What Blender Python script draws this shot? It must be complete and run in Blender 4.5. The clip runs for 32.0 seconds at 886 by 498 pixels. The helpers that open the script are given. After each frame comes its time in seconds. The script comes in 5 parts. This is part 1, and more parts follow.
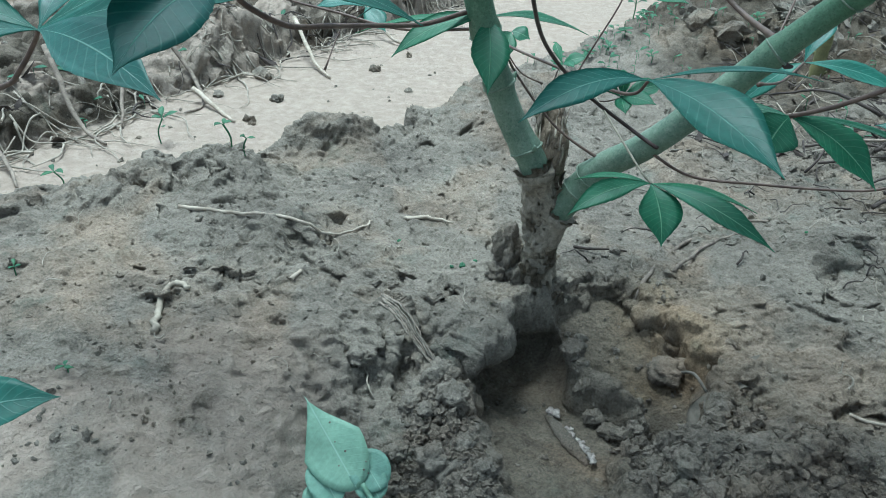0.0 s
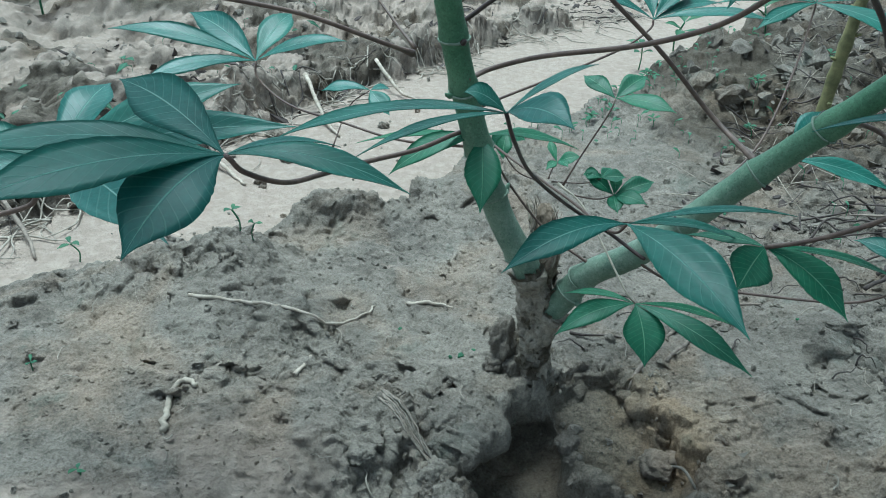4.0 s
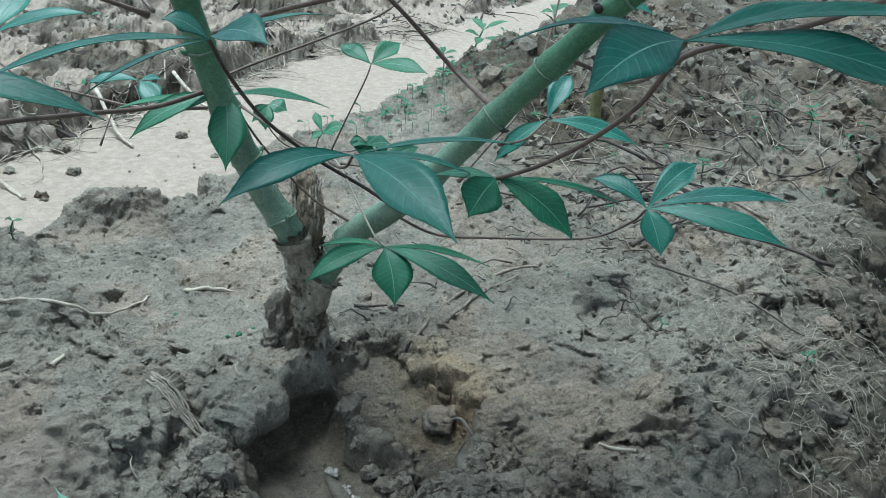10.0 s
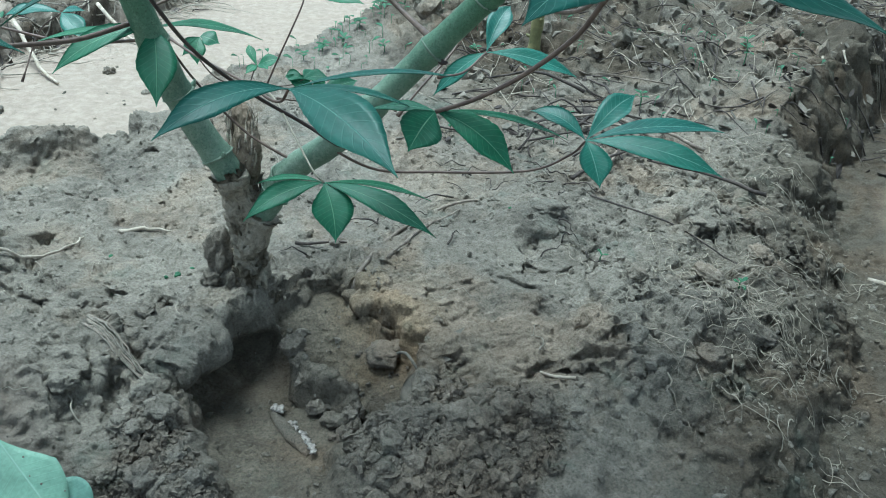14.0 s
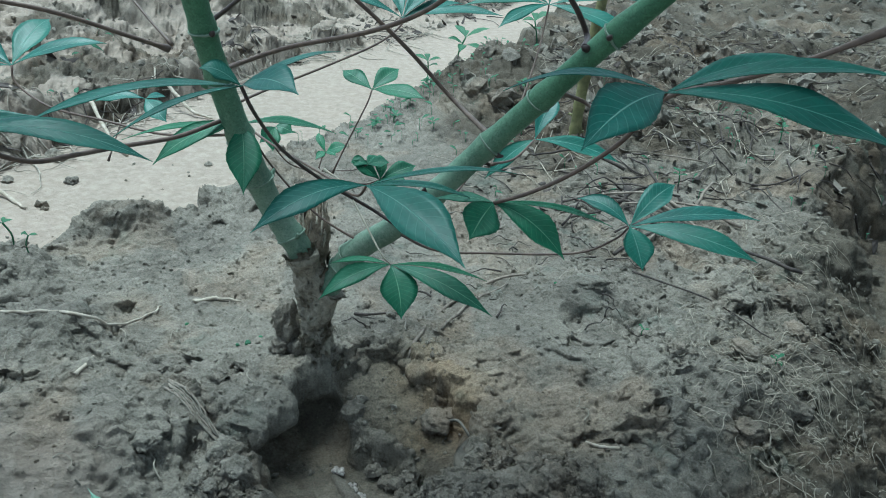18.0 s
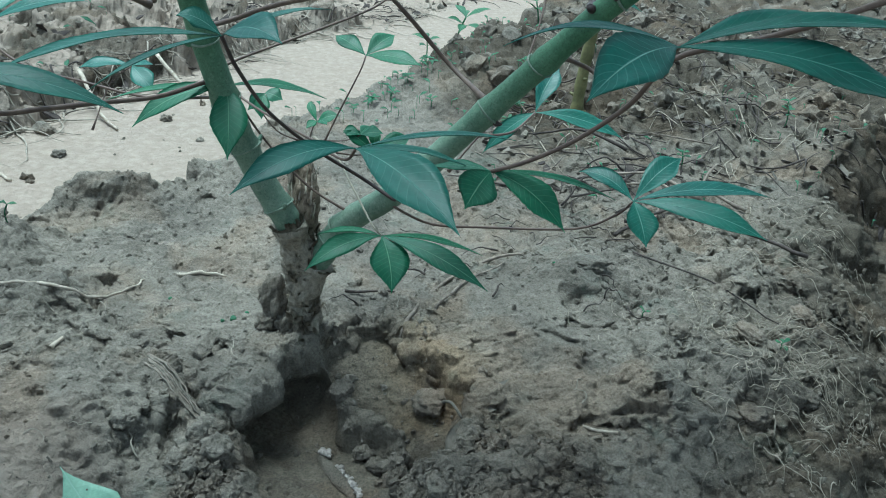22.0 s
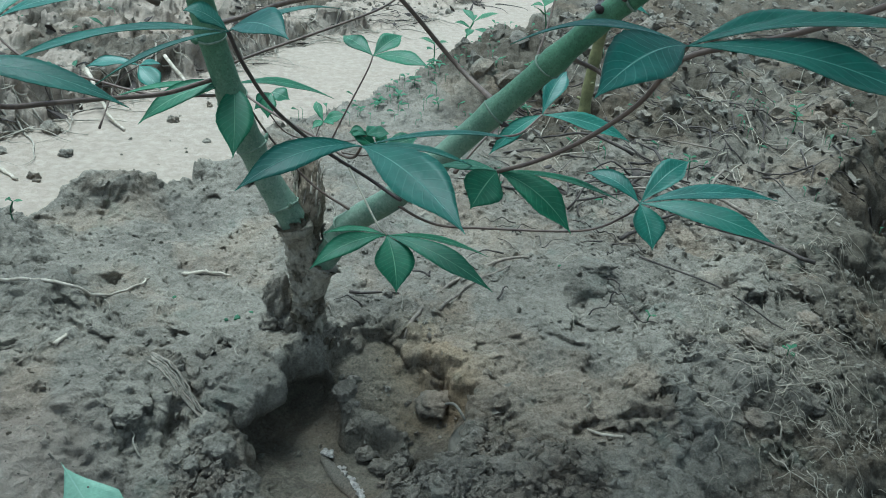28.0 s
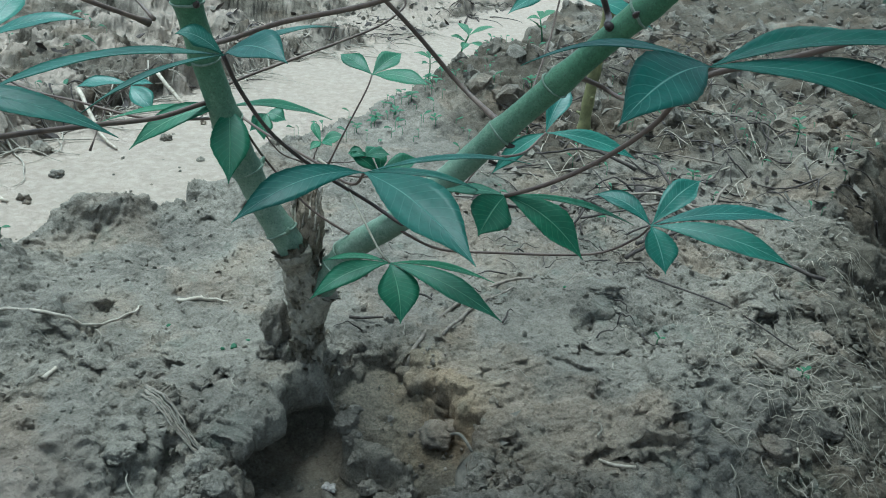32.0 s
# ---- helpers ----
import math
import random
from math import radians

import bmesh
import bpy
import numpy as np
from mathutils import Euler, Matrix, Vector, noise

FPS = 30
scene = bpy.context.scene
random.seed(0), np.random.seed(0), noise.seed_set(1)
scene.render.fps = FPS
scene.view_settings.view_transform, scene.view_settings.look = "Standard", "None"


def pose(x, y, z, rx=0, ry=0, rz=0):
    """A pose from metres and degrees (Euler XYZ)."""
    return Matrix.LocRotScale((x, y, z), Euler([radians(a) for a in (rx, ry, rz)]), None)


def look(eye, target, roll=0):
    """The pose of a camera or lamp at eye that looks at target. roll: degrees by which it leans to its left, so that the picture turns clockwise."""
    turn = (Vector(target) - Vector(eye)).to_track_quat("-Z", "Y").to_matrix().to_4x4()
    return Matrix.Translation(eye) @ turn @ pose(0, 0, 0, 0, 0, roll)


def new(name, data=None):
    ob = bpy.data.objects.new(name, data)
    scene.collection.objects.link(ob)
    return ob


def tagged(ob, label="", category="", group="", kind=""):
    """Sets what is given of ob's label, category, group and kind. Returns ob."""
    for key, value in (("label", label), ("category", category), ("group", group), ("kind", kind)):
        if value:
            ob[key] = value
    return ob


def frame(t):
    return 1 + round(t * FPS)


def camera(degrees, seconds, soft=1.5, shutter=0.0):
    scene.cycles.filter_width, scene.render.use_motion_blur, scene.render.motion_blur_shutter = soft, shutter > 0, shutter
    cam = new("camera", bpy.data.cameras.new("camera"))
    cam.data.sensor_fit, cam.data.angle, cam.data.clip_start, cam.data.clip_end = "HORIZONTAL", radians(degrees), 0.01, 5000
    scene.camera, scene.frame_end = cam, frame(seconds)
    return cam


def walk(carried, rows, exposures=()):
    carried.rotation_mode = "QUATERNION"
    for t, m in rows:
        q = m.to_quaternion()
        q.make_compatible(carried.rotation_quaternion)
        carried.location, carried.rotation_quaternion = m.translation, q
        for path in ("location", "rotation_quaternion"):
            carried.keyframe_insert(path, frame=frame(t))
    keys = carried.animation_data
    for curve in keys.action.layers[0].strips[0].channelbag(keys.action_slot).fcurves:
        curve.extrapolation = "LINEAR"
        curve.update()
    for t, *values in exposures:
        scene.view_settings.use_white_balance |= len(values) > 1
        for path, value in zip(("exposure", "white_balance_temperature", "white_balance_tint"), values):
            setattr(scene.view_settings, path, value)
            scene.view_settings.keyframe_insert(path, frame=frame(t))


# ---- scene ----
cam = camera(56.5, 32.0, 1.0)
METRES, EYE, TILT, LEAN, TURN = 1.05, 0.42, -29.0, -2.0, 0.0
ROWS = [
    (0.0, 0.0, 0.0, 0.0, 0.0, 0.0, -0.0),
    (0.5, -0.0054, -0.0091, 0.0003, -0.22, -0.32, -0.25),
    (1.0, -0.0166, -0.0271, -0.0063, -0.09, -0.34, -0.54),
    (1.5, -0.0024, -0.019, 0.0, -0.08, -0.26, -0.44),
    (2.0, 0.0046, -0.0121, 0.0101, -0.2, -0.18, -0.38),
    (2.5, -0.0059, -0.0235, 0.0298, -0.13, 0.15, -0.48),
    (4.5, 0.0205, -0.0265, 0.0724, 1.2, 2.59, 0.09),
    (5.0, 0.023, -0.0311, 0.0737, -1.23, 4.31, 1.17),
    (5.5, 0.0277, -0.0359, 0.0771, -2.6, 4.46, 2.39),
    (6.0, 0.0257, -0.0453, 0.0753, -2.61, 4.5, 2.84),
    (6.5, 0.0412, -0.0564, 0.0774, -2.47, 4.63, 3.1),
    (7.0, 0.0421, -0.0644, 0.0784, -2.27, 4.72, 4.14),
    (7.5, 0.0483, -0.0525, 0.0804, -2.41, 4.73, 4.51),
    (8.0, 0.0498, -0.0507, 0.082, -2.64, 4.5, 5.22),
    (8.5, 0.0418, -0.0565, 0.0724, -2.75, 4.44, 5.31),
    (9.0, 0.0391, -0.0488, 0.0738, -3.76, 4.37, 5.25),
    (9.5, 0.0487, -0.0506, 0.0303, -5.48, 5.66, 4.22),
    (10.0, 0.0811, -0.0299, 0.0083, -9.38, 3.0, 4.66),
    (10.5, 0.0777, -0.0199, -0.0313, -11.66, -0.55, 4.82),
    (11.0, 0.088, -0.0216, -0.0291, -12.33, -2.27, 5.6),
    (11.5, 0.0714, -0.0365, -0.0119, -12.79, -2.22, 5.74),
    (12.0, 0.0701, -0.029, -0.0106, -12.81, -2.11, 5.76),
    (12.5, 0.0758, -0.0368, 0.0115, -13.7, -2.15, 5.84),
    (13.0, 0.0813, -0.0194, 0.0076, -13.54, -1.74, 5.81),
    (13.5, 0.084, -0.0187, 0.0068, -13.51, -1.82, 5.84),
    (15.5, 0.0489, -0.0865, 0.0112, -12.21, -0.22, 5.32),
    (16.0, 0.0346, -0.0872, 0.0133, -11.83, 1.2, 5.36),
    (16.5, 0.0385, -0.0862, 0.0227, -11.46, 1.78, 5.16),
    (17.0, 0.0458, -0.0771, 0.0231, -11.24, 2.14, 4.94),
    (17.5, 0.0492, -0.0781, 0.0235, -11.01, 2.47, 4.98),
    (18.0, 0.0558, -0.0802, 0.0234, -10.9, 2.58, 4.98),
    (18.5, 0.0586, -0.0704, 0.0236, -11.04, 2.69, 4.69),
    (19.0, 0.0667, -0.0554, 0.0248, -11.17, 2.76, 4.74),
    (19.5, 0.0722, -0.0367, 0.0182, -11.07, 2.45, 4.74),
    (20.0, 0.0675, -0.0335, 0.0183, -11.27, 2.19, 4.72),
    (20.5, 0.0633, -0.0181, 0.0152, -11.34, 1.6, 4.27),
    (21.0, 0.0576, -0.0554, 0.0122, -11.19, 1.66, 4.35),
    (21.5, 0.0606, -0.0656, 0.0081, -11.12, 1.7, 4.24),
    (22.0, 0.0637, -0.0489, 0.0122, -11.11, 1.75, 4.11),
    (22.5, 0.0796, -0.0422, 0.0199, -11.28, 1.87, 4.21),
    (23.0, 0.0907, -0.0182, 0.0199, -11.59, 1.53, 4.22),
    (23.5, 0.09, -0.0202, 0.0162, -11.98, 1.04, 4.31),
    (24.0, 0.0745, -0.0256, 0.012, -12.2, 1.06, 4.39),
    (24.5, 0.0525, -0.0153, 0.0118, -12.09, 0.91, 4.25),
    (26.5, 0.054, -0.061, 0.0015, -11.15, 2.01, 3.41),
    (27.0, 0.0583, -0.0326, 0.0039, -11.02, 1.94, 3.38),
    (27.5, 0.0651, -0.0353, 0.0098, -10.88, 2.02, 3.44),
    (28.0, 0.0641, -0.046, 0.0083, -10.76, 2.17, 3.51),
    (28.5, 0.0598, -0.0563, 0.0076, -10.75, 2.29, 3.59),
    (29.0, 0.0624, -0.0677, 0.0139, -10.77, 2.82, 3.67),
    (29.5, 0.067, -0.0498, 0.0139, -10.62, 3.03, 3.76),
    (30.0, 0.0688, -0.0605, 0.0111, -10.62, 3.11, 3.94),
    (30.5, 0.0669, -0.0545, 0.0153, -10.52, 3.25, 3.97),
    (31.0, 0.0704, -0.0404, 0.0139, -10.6, 3.16, 4.03),
    (31.5, 0.0704, -0.0308, 0.0162, -10.89, 2.93, 4.1),
    (32.0, 0.062, -0.0214, 0.021, -11.1, 2.93, 4.16),
]
walk(cam, [(t, pose(0, 0, EYE, TILT, LEAN, TURN) @ pose(METRES * x, METRES * y, METRES * z, 90 + pitch, roll, yaw)) for t, x, y, z, yaw, pitch, roll in ROWS],
     exposures=[(0, 0.74, 5270, -3.5), (2.5, 0.72, 5230, -4.0), (4.5, 0.53, 5180, -5.5), (6, 0.49, 5150, -6.0), (9, 0.46, 5170, -6.0), (9.6, 0.58, 5200, -5.0), (10, 0.72, 5300, -3.5), (11, 1.22, 5500, -2.0), (12, 0.98, 5330, -5.0), (13, 0.88, 5240, -5.5), (15.5, 0.77, 5230, -6.5), (17, 0.59, 5180, -7.0), (19, 0.58, 5190, -7.0), (23, 0.68, 5200, -7.0), (24, 0.78, 5300, -7.0), (24.5, 0.78, 5300, -7.0), (27, 0.61, 5200, -7.0), (28, 0.61, 5190, -7.0), (31, 0.57, 5190, -7.0), (32, 0.61, 5190, -7.0)])

# ---- light ----
world = bpy.data.worlds.new("overcast_sky")
scene.world = world
world.use_nodes = True
wn, wl = world.node_tree.nodes, world.node_tree.links
wn.clear()
sky = wn.new("ShaderNodeTexSky")
sky.sky_type, sky.sun_disc = "NISHITA", False
sky.sun_elevation, sky.sun_rotation = radians(75), radians(-36)
sky.air_density, sky.dust_density, sky.ozone_density = 1.0, 4.0, 1.0
back = wn.new("ShaderNodeBackground")
back.inputs["Strength"].default_value = 0.12
wout = wn.new("ShaderNodeOutputWorld")
# thin cloud takes most of the blue out of the sky
grey = wn.new("ShaderNodeHueSaturation")
grey.inputs["Saturation"].default_value = 0.35
wl.new(sky.outputs[0], grey.inputs["Color"])
wl.new(grey.outputs[0], back.inputs[0])
wl.new(back.outputs[0], wout.inputs[0])
sun = new("sun", bpy.data.lights.new("sun", "SUN"))
sun.data.energy, sun.data.angle, sun.data.color = 2.7, radians(22), (1.0, 0.96, 0.9)
sun.matrix_world = look((0, 0, 0), (0.16, -0.22, -1.0))

# ---- materials ----


def shader(name):
    mat = bpy.data.materials.new(name)
    mat.use_nodes = True
    nt = mat.node_tree
    bsdf = nt.nodes["Principled BSDF"]
    return mat, nt, bsdf


def node(nt, kind, **values):
    n = nt.nodes.new(kind)
    for key, value in values.items():
        n.inputs[key.replace("_", " ")].default_value = value
    return n


def noise_tex(nt, coord, scale, detail=5, rough=0.6, warp=0.0):
    n = node(nt, "ShaderNodeTexNoise", Scale=scale, Detail=detail, Roughness=rough, Distortion=warp)
    nt.links.new(coord, n.inputs["Vector"])
    return n.outputs["Fac"]


def ramp(nt, fac, stops):
    r = nt.nodes.new("ShaderNodeValToRGB")
    while len(r.color_ramp.elements) < len(stops):
        r.color_ramp.elements.new(0.5)
    for e, (p, c) in zip(r.color_ramp.elements, stops):
        e.position, e.color = p, (*c, 1)
    nt.links.new(fac, r.inputs[0])
    return r.outputs[0]


def mix(nt, fac, a, b, blend="MIX"):
    m = nt.nodes.new("ShaderNodeMix")
    m.data_type, m.blend_type = "RGBA", blend
    for sock, v in ((m.inputs[0], fac), (m.inputs[6], a), (m.inputs[7], b)):
        if isinstance(v, (int, float)):
            sock.default_value = v
        elif isinstance(v, tuple):
            sock.default_value = (*v, 1)
        else:
            nt.links.new(v, sock)
    return m.outputs[2]


def bumped(nt, bsdf, layers):
    """layers: (height output, strength, distance in metres)"""
    last = None
    for h, strength, dist in layers:
        b = node(nt, "ShaderNodeBump", Strength=strength, Distance=dist)
        nt.links.new(h, b.inputs["Height"])
        if last:
            nt.links.new(last, b.inputs["Normal"])
        last = b.outputs[0]
    nt.links.new(last, bsdf.inputs["Normal"])


def position(nt):
    return nt.nodes.new("ShaderNodeNewGeometry").outputs["Position"]


def soil_material(name, dry, wet, pale, grain=1.0, moist=True):
    mat, nt, bsdf = shader(name)
    pos = position(nt)
    broad = noise_tex(nt, pos, 9, 6, 0.62)
    mid = noise_tex(nt, pos, 55, 6, 0.65, 0.6)
    fine = noise_tex(nt, pos, 420, 4, 0.7)
    col = mix(nt, ramp(nt, broad, [(0.36, (0, 0, 0)), (0.62, (1, 1, 1))]), wet, dry)
    col = mix(nt, ramp(nt, mid, [(0.48, (0, 0, 0)), (0.72, (0.75, 0.75, 0.75))]), col, pale)
    dark = ramp(nt, noise_tex(nt, pos, 95, 5, 0.7, 1.0), [(0.30, (0.60, 0.59, 0.575)), (0.42, (1, 1, 1))])
    col = mix(nt, 1.0, col, dark, "MULTIPLY")
    speck = ramp(nt, fine, [(0.34, (0.70, 0.69, 0.67)), (0.5, (1, 1, 1)), (0.66, (1.24, 1.22, 1.19))])
    col = mix(nt, 1.0, col, speck, "MULTIPLY")
    warm = ramp(nt, noise_tex(nt, pos, 5.5, 5, 0.6, 0.8), [(0.50, (0, 0, 0)), (0.64, (0.75, 0.75, 0.75))])
    col = mix(nt, warm, col, mix(nt, 1.0, col, (1.20, 1.05, 0.94), "MULTIPLY"))
    shade = ramp(nt, noise_tex(nt, pos, 24, 5, 0.62, 1.2), [(0.33, (0.74, 0.73, 0.72)), (0.52, (1, 1, 1))])
    col = mix(nt, 1.0, col, shade, "MULTIPLY")
    algae = ramp(nt, noise_tex(nt, pos, 14, 4, 0.6, 0.4), [(0.60, (0, 0, 0)), (0.74, (0.5, 0.5, 0.5))])
    col = mix(nt, algae, col, (0.13, 0.17, 0.14))
    if moist:
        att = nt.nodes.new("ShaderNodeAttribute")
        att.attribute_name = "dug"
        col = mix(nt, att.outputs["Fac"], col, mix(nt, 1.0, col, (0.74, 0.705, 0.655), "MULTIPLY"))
        # darker tone: real litter soil, and shade painted on furrow and bank
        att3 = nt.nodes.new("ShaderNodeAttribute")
        att3.attribute_name = "humus_and_shade"
        darkened = mix(nt, 1.0, col, (0.46, 0.435, 0.395), "MULTIPLY")
        col = mix(nt, att3.outputs["Fac"], col, darkened)
        att4 = nt.nodes.new("ShaderNodeAttribute")
        att4.attribute_name = "ochre"
        col = mix(nt, att4.outputs["Fac"], col, mix(nt, 1.0, col, (1.13, 1.05, 0.92), "MULTIPLY"))
        att2 = nt.nodes.new("ShaderNodeAttribute")
        att2.attribute_name = "silt"
        silt = mix(nt, ramp(nt, mid, [(0.4, (0, 0, 0)), (0.65, (1, 1, 1))]), (0.335, 0.282, 0.228), (0.430, 0.368, 0.302))
        col = mix(nt, att2.outputs["Fac"], col, silt)
    nt.links.new(col, bsdf.inputs["Base Color"])
    bsdf.inputs["Roughness"].default_value = 0.93
    bsdf.inputs["Specular IOR Level"].default_value = 0.25
    bumped(nt, bsdf, [(mid, 0.6, 0.007 * grain), (noise_tex(nt, pos, 170, 4, 0.6, 0.5), 0.75, 0.0048 * grain), (fine, 0.8, 0.0024 * grain), (noise_tex(nt, pos, 950, 3, 0.6), 0.8, 0.0010 * grain)])
    return mat


def plain_material(name, a, b, scale, rough=0.7, bump=0.001, c=None, spec=0.4):
    mat, nt, bsdf = shader(name)
    pos = position(nt)
    n = noise_tex(nt, pos, scale, 5, 0.65, 0.5)
    col = ramp(nt, n, [(0.35, a), (0.65, b)] if c is None else [(0.3, a), (0.5, b), (0.7, c)])
    nt.links.new(col, bsdf.inputs["Base Color"])
    bsdf.inputs["Roughness"].default_value = rough
    bsdf.inputs["Specular IOR Level"].default_value = spec
    bumped(nt, bsdf, [(n, 0.6, bump), (noise_tex(nt, pos, scale * 5, 3, 0.6), 0.5, bump * 0.4)])
    return mat


def leaf_material(name, top, vein, rough=0.42, thin=0.28):
    mat, nt, bsdf = shader(name)
    uv = nt.nodes.new("ShaderNodeUVMap").outputs[0]
    sep = nt.nodes.new("ShaderNodeSeparateXYZ")
    nt.links.new(uv, sep.inputs[0])

    def m(op, a, b=0.0, c=None):
        n = nt.nodes.new("ShaderNodeMath")
        n.operation = op
        for i, v in enumerate((a, b) if c is None else (a, b, c)):
            if isinstance(v, (int, float)):
                n.inputs[i].default_value = v
            else:
                nt.links.new(v, n.inputs[i])
        return n.outputs[0]

    off = m("ABSOLUTE", m("SUBTRACT", sep.outputs[1], 0.5))
    rib = m("SUBTRACT", 1.0, m("MULTIPLY", off, 46.0))
    rib = m("MAXIMUM", rib, 0.0)
    wave = m("SINE", m("MULTIPLY", m("SUBTRACT", sep.outputs[0], m("MULTIPLY", off, 0.32)), 82.0))
    side = m("MAXIMUM", m("SUBTRACT", m("MULTIPLY", wave, 6.0), 5.15), 0.0)
    veins = m("MAXIMUM", rib, m("MULTIPLY", side, 0.20))
    pos = position(nt)
    patch = noise_tex(nt, pos, 26, 4, 0.6)
    info = nt.nodes.new("ShaderNodeObjectInfo")
    col = mix(nt, ramp(nt, patch, [(0.3, (0, 0, 0)), (0.7, (1, 1, 1))]), tuple(v * 0.8 for v in top), tuple(v * 1.2 for v in top))
    tone = ramp(nt, info.outputs["Random"], [(0.0, (0.86, 0.9, 0.95)), (1.0, (1.16, 1.08, 1.0))])
    col = mix(nt, 1.0, col, tone, "MULTIPLY")
    freckle = ramp(nt, noise_tex(nt, pos, 330, 3, 0.6), [(0.3, (0.86, 0.86, 0.86)), (0.7, (1.08, 1.08, 1.08))])
    col = mix(nt, 1.0, col, freckle, "MULTIPLY")
    col = mix(nt, veins, col, vein)
    nt.links.new(col, bsdf.inputs["Base Color"])
    bsdf.inputs["Roughness"].default_value = rough
    bsdf.inputs["Specular IOR Level"].default_value = 0.42
    bumped(nt, bsdf, [(veins, 0.4, 0.0012), (noise_tex(nt, pos, 140, 3), 0.25, 0.0012)])
    tr = nt.nodes.new("ShaderNodeBsdfTranslucent")
    nt.links.new(mix(nt, 1.0, col, (0.9, 1.3, 0.55), "MULTIPLY"), tr.inputs[0])
    ms = nt.nodes.new("ShaderNodeMixShader")
    ms.inputs[0].default_value = thin
    nt.links.new(bsdf.outputs[0], ms.inputs[1])
    nt.links.new(tr.outputs[0], ms.inputs[2])
    nt.links.new(ms.outputs[0], nt.nodes["Material Output"].inputs[0])
    return mat


def stem_material():
    mat, nt, bsdf = shader("green_stem_bark")
    pos = position(nt)
    n = noise_tex(nt, pos, 38, 5, 0.6)
    col = ramp(nt, n, [(0.3, (0.115, 0.19, 0.135)), (0.5, (0.155, 0.24, 0.17)), (0.72, (0.215, 0.30, 0.22))])
    scurf = ramp(nt, noise_tex(nt, pos, 260, 5, 0.75), [(0.48, (0, 0, 0)), (0.70, (0.5, 0.5, 0.5))])
    col = mix(nt, scurf, col, (0.36, 0.42, 0.34))
    dark = ramp(nt, noise_tex(nt, pos, 620, 3, 0.7), [(0.3, (0.6, 0.62, 0.6)), (0.5, (1, 1, 1))])
    col = mix(nt, 1.0, col, dark, "MULTIPLY")
    sep = nt.nodes.new("ShaderNodeSeparateXYZ")
    nt.links.new(pos, sep.inputs[0])
    # older wood towards the fork is greyer, young wood higher up is deep green
    age = nt.nodes.new("ShaderNodeMapRange")
    age.inputs[1].default_value, age.inputs[2].default_value = 0.20, 0.33
    nt.links.new(sep.outputs[2], age.inputs[0])
    col = mix(nt, age.outputs[0], col, mix(nt, 1.0, col, (0.42, 0.70, 0.50), "MULTIPLY"))
    nt.links.new(col, bsdf.inputs["Base Color"])
    bsdf.inputs["Roughness"].default_value = 0.55
    bumped(nt, bsdf, [(n, 0.3, 0.002), (noise_tex(nt, pos, 300, 4, 0.7), 0.35, 0.001)])
    return mat


soil = soil_material("ridge_soil", (0.240, 0.224, 0.186), (0.165, 0.154, 0.130), (0.315, 0.292, 0.246))
clod_soil = soil_material("clod_soil", (0.205, 0.186, 0.152), (0.135, 0.122, 0.100), (0.265, 0.240, 0.200), 0.8, False)
crumb_soil = soil_material("crumb_soil", (0.225, 0.206, 0.168), (0.155, 0.141, 0.117), (0.275, 0.25, 0.205), 0.6, False)
leaf_green = leaf_material("cassava_leaf", (0.036, 0.164, 0.126), (0.24, 0.45, 0.38), 0.42)
leaf_fresh = leaf_material("young_cassava_leaf", (0.034, 0.165, 0.085), (0.21, 0.42, 0.26), 0.48)
seed_green = leaf_material("seedling_leaf", (0.05, 0.17, 0.09), (0.14, 0.3, 0.17), 0.55, 0.3)
pale_green = leaf_material("fallen_leaf_underside", (0.22, 0.40, 0.30), (0.30, 0.48, 0.38), 0.5, 0.15)
stem_green = stem_material()
scar_pale = plain_material("leaf_scar_cork", (0.14, 0.20, 0.15), (0.25, 0.31, 0.24), 200, 0.8)
stalk_brown = plain_material("petiole_brown", (0.085, 0.06, 0.05), (0.16, 0.115, 0.09), 60, 0.5)
stalk_dark = plain_material("petiole_dark", (0.035, 0.025, 0.025), (0.075, 0.055, 0.05), 60, 0.45)
stalk_pale = plain_material("petiole_pale", (0.22, 0.21, 0.16), (0.32, 0.29, 0.22), 60, 0.6)
stump_bark = plain_material("stump_bark", (0.13, 0.115, 0.090), (0.27, 0.245, 0.195), 150, 0.9, 0.0016, (0.40, 0.365, 0.30), 0.2)
stub_wood = plain_material("old_stub_wood", (0.085, 0.068, 0.050), (0.19, 0.155, 0.115), 190, 0.9, 0.0012, (0.30, 0.25, 0.19), 0.2)
bark_grey = plain_material("old_grey_bark", (0.10, 0.09, 0.075), (0.24, 0.22, 0.18), 150, 0.9, 0.0012)
pale_wood = plain_material("dry_root", (0.30, 0.26, 0.20), (0.50, 0.45, 0.37), 90, 0.85, 0.001)
grey_wood = plain_material("weathered_twig", (0.13, 0.11, 0.09), (0.30, 0.26, 0.21), 80, 0.85, 0.001)
dark_wood = plain_material("rotting_twig", (0.03, 0.026, 0.024), (0.085, 0.07, 0.06), 70, 0.8, 0.001)
straw_mat = plain_material("dry_straw", (0.22, 0.205, 0.165), (0.40, 0.365, 0.30), 60, 0.85, 0.0006)
root_mat = plain_material("thin_root", (0.20, 0.18, 0.14), (0.44, 0.40, 0.32), 60, 0.85, 0.0006)
mould_white = plain_material("white_mould", (0.30, 0.27, 0.24), (0.62, 0.58, 0.53), 160, 0.9, 0.003)
dead_leaf_mat = plain_material("mud_coated_leaf", (0.10, 0.094, 0.078), (0.21, 0.19, 0.155), 70, 0.85, 0.001)
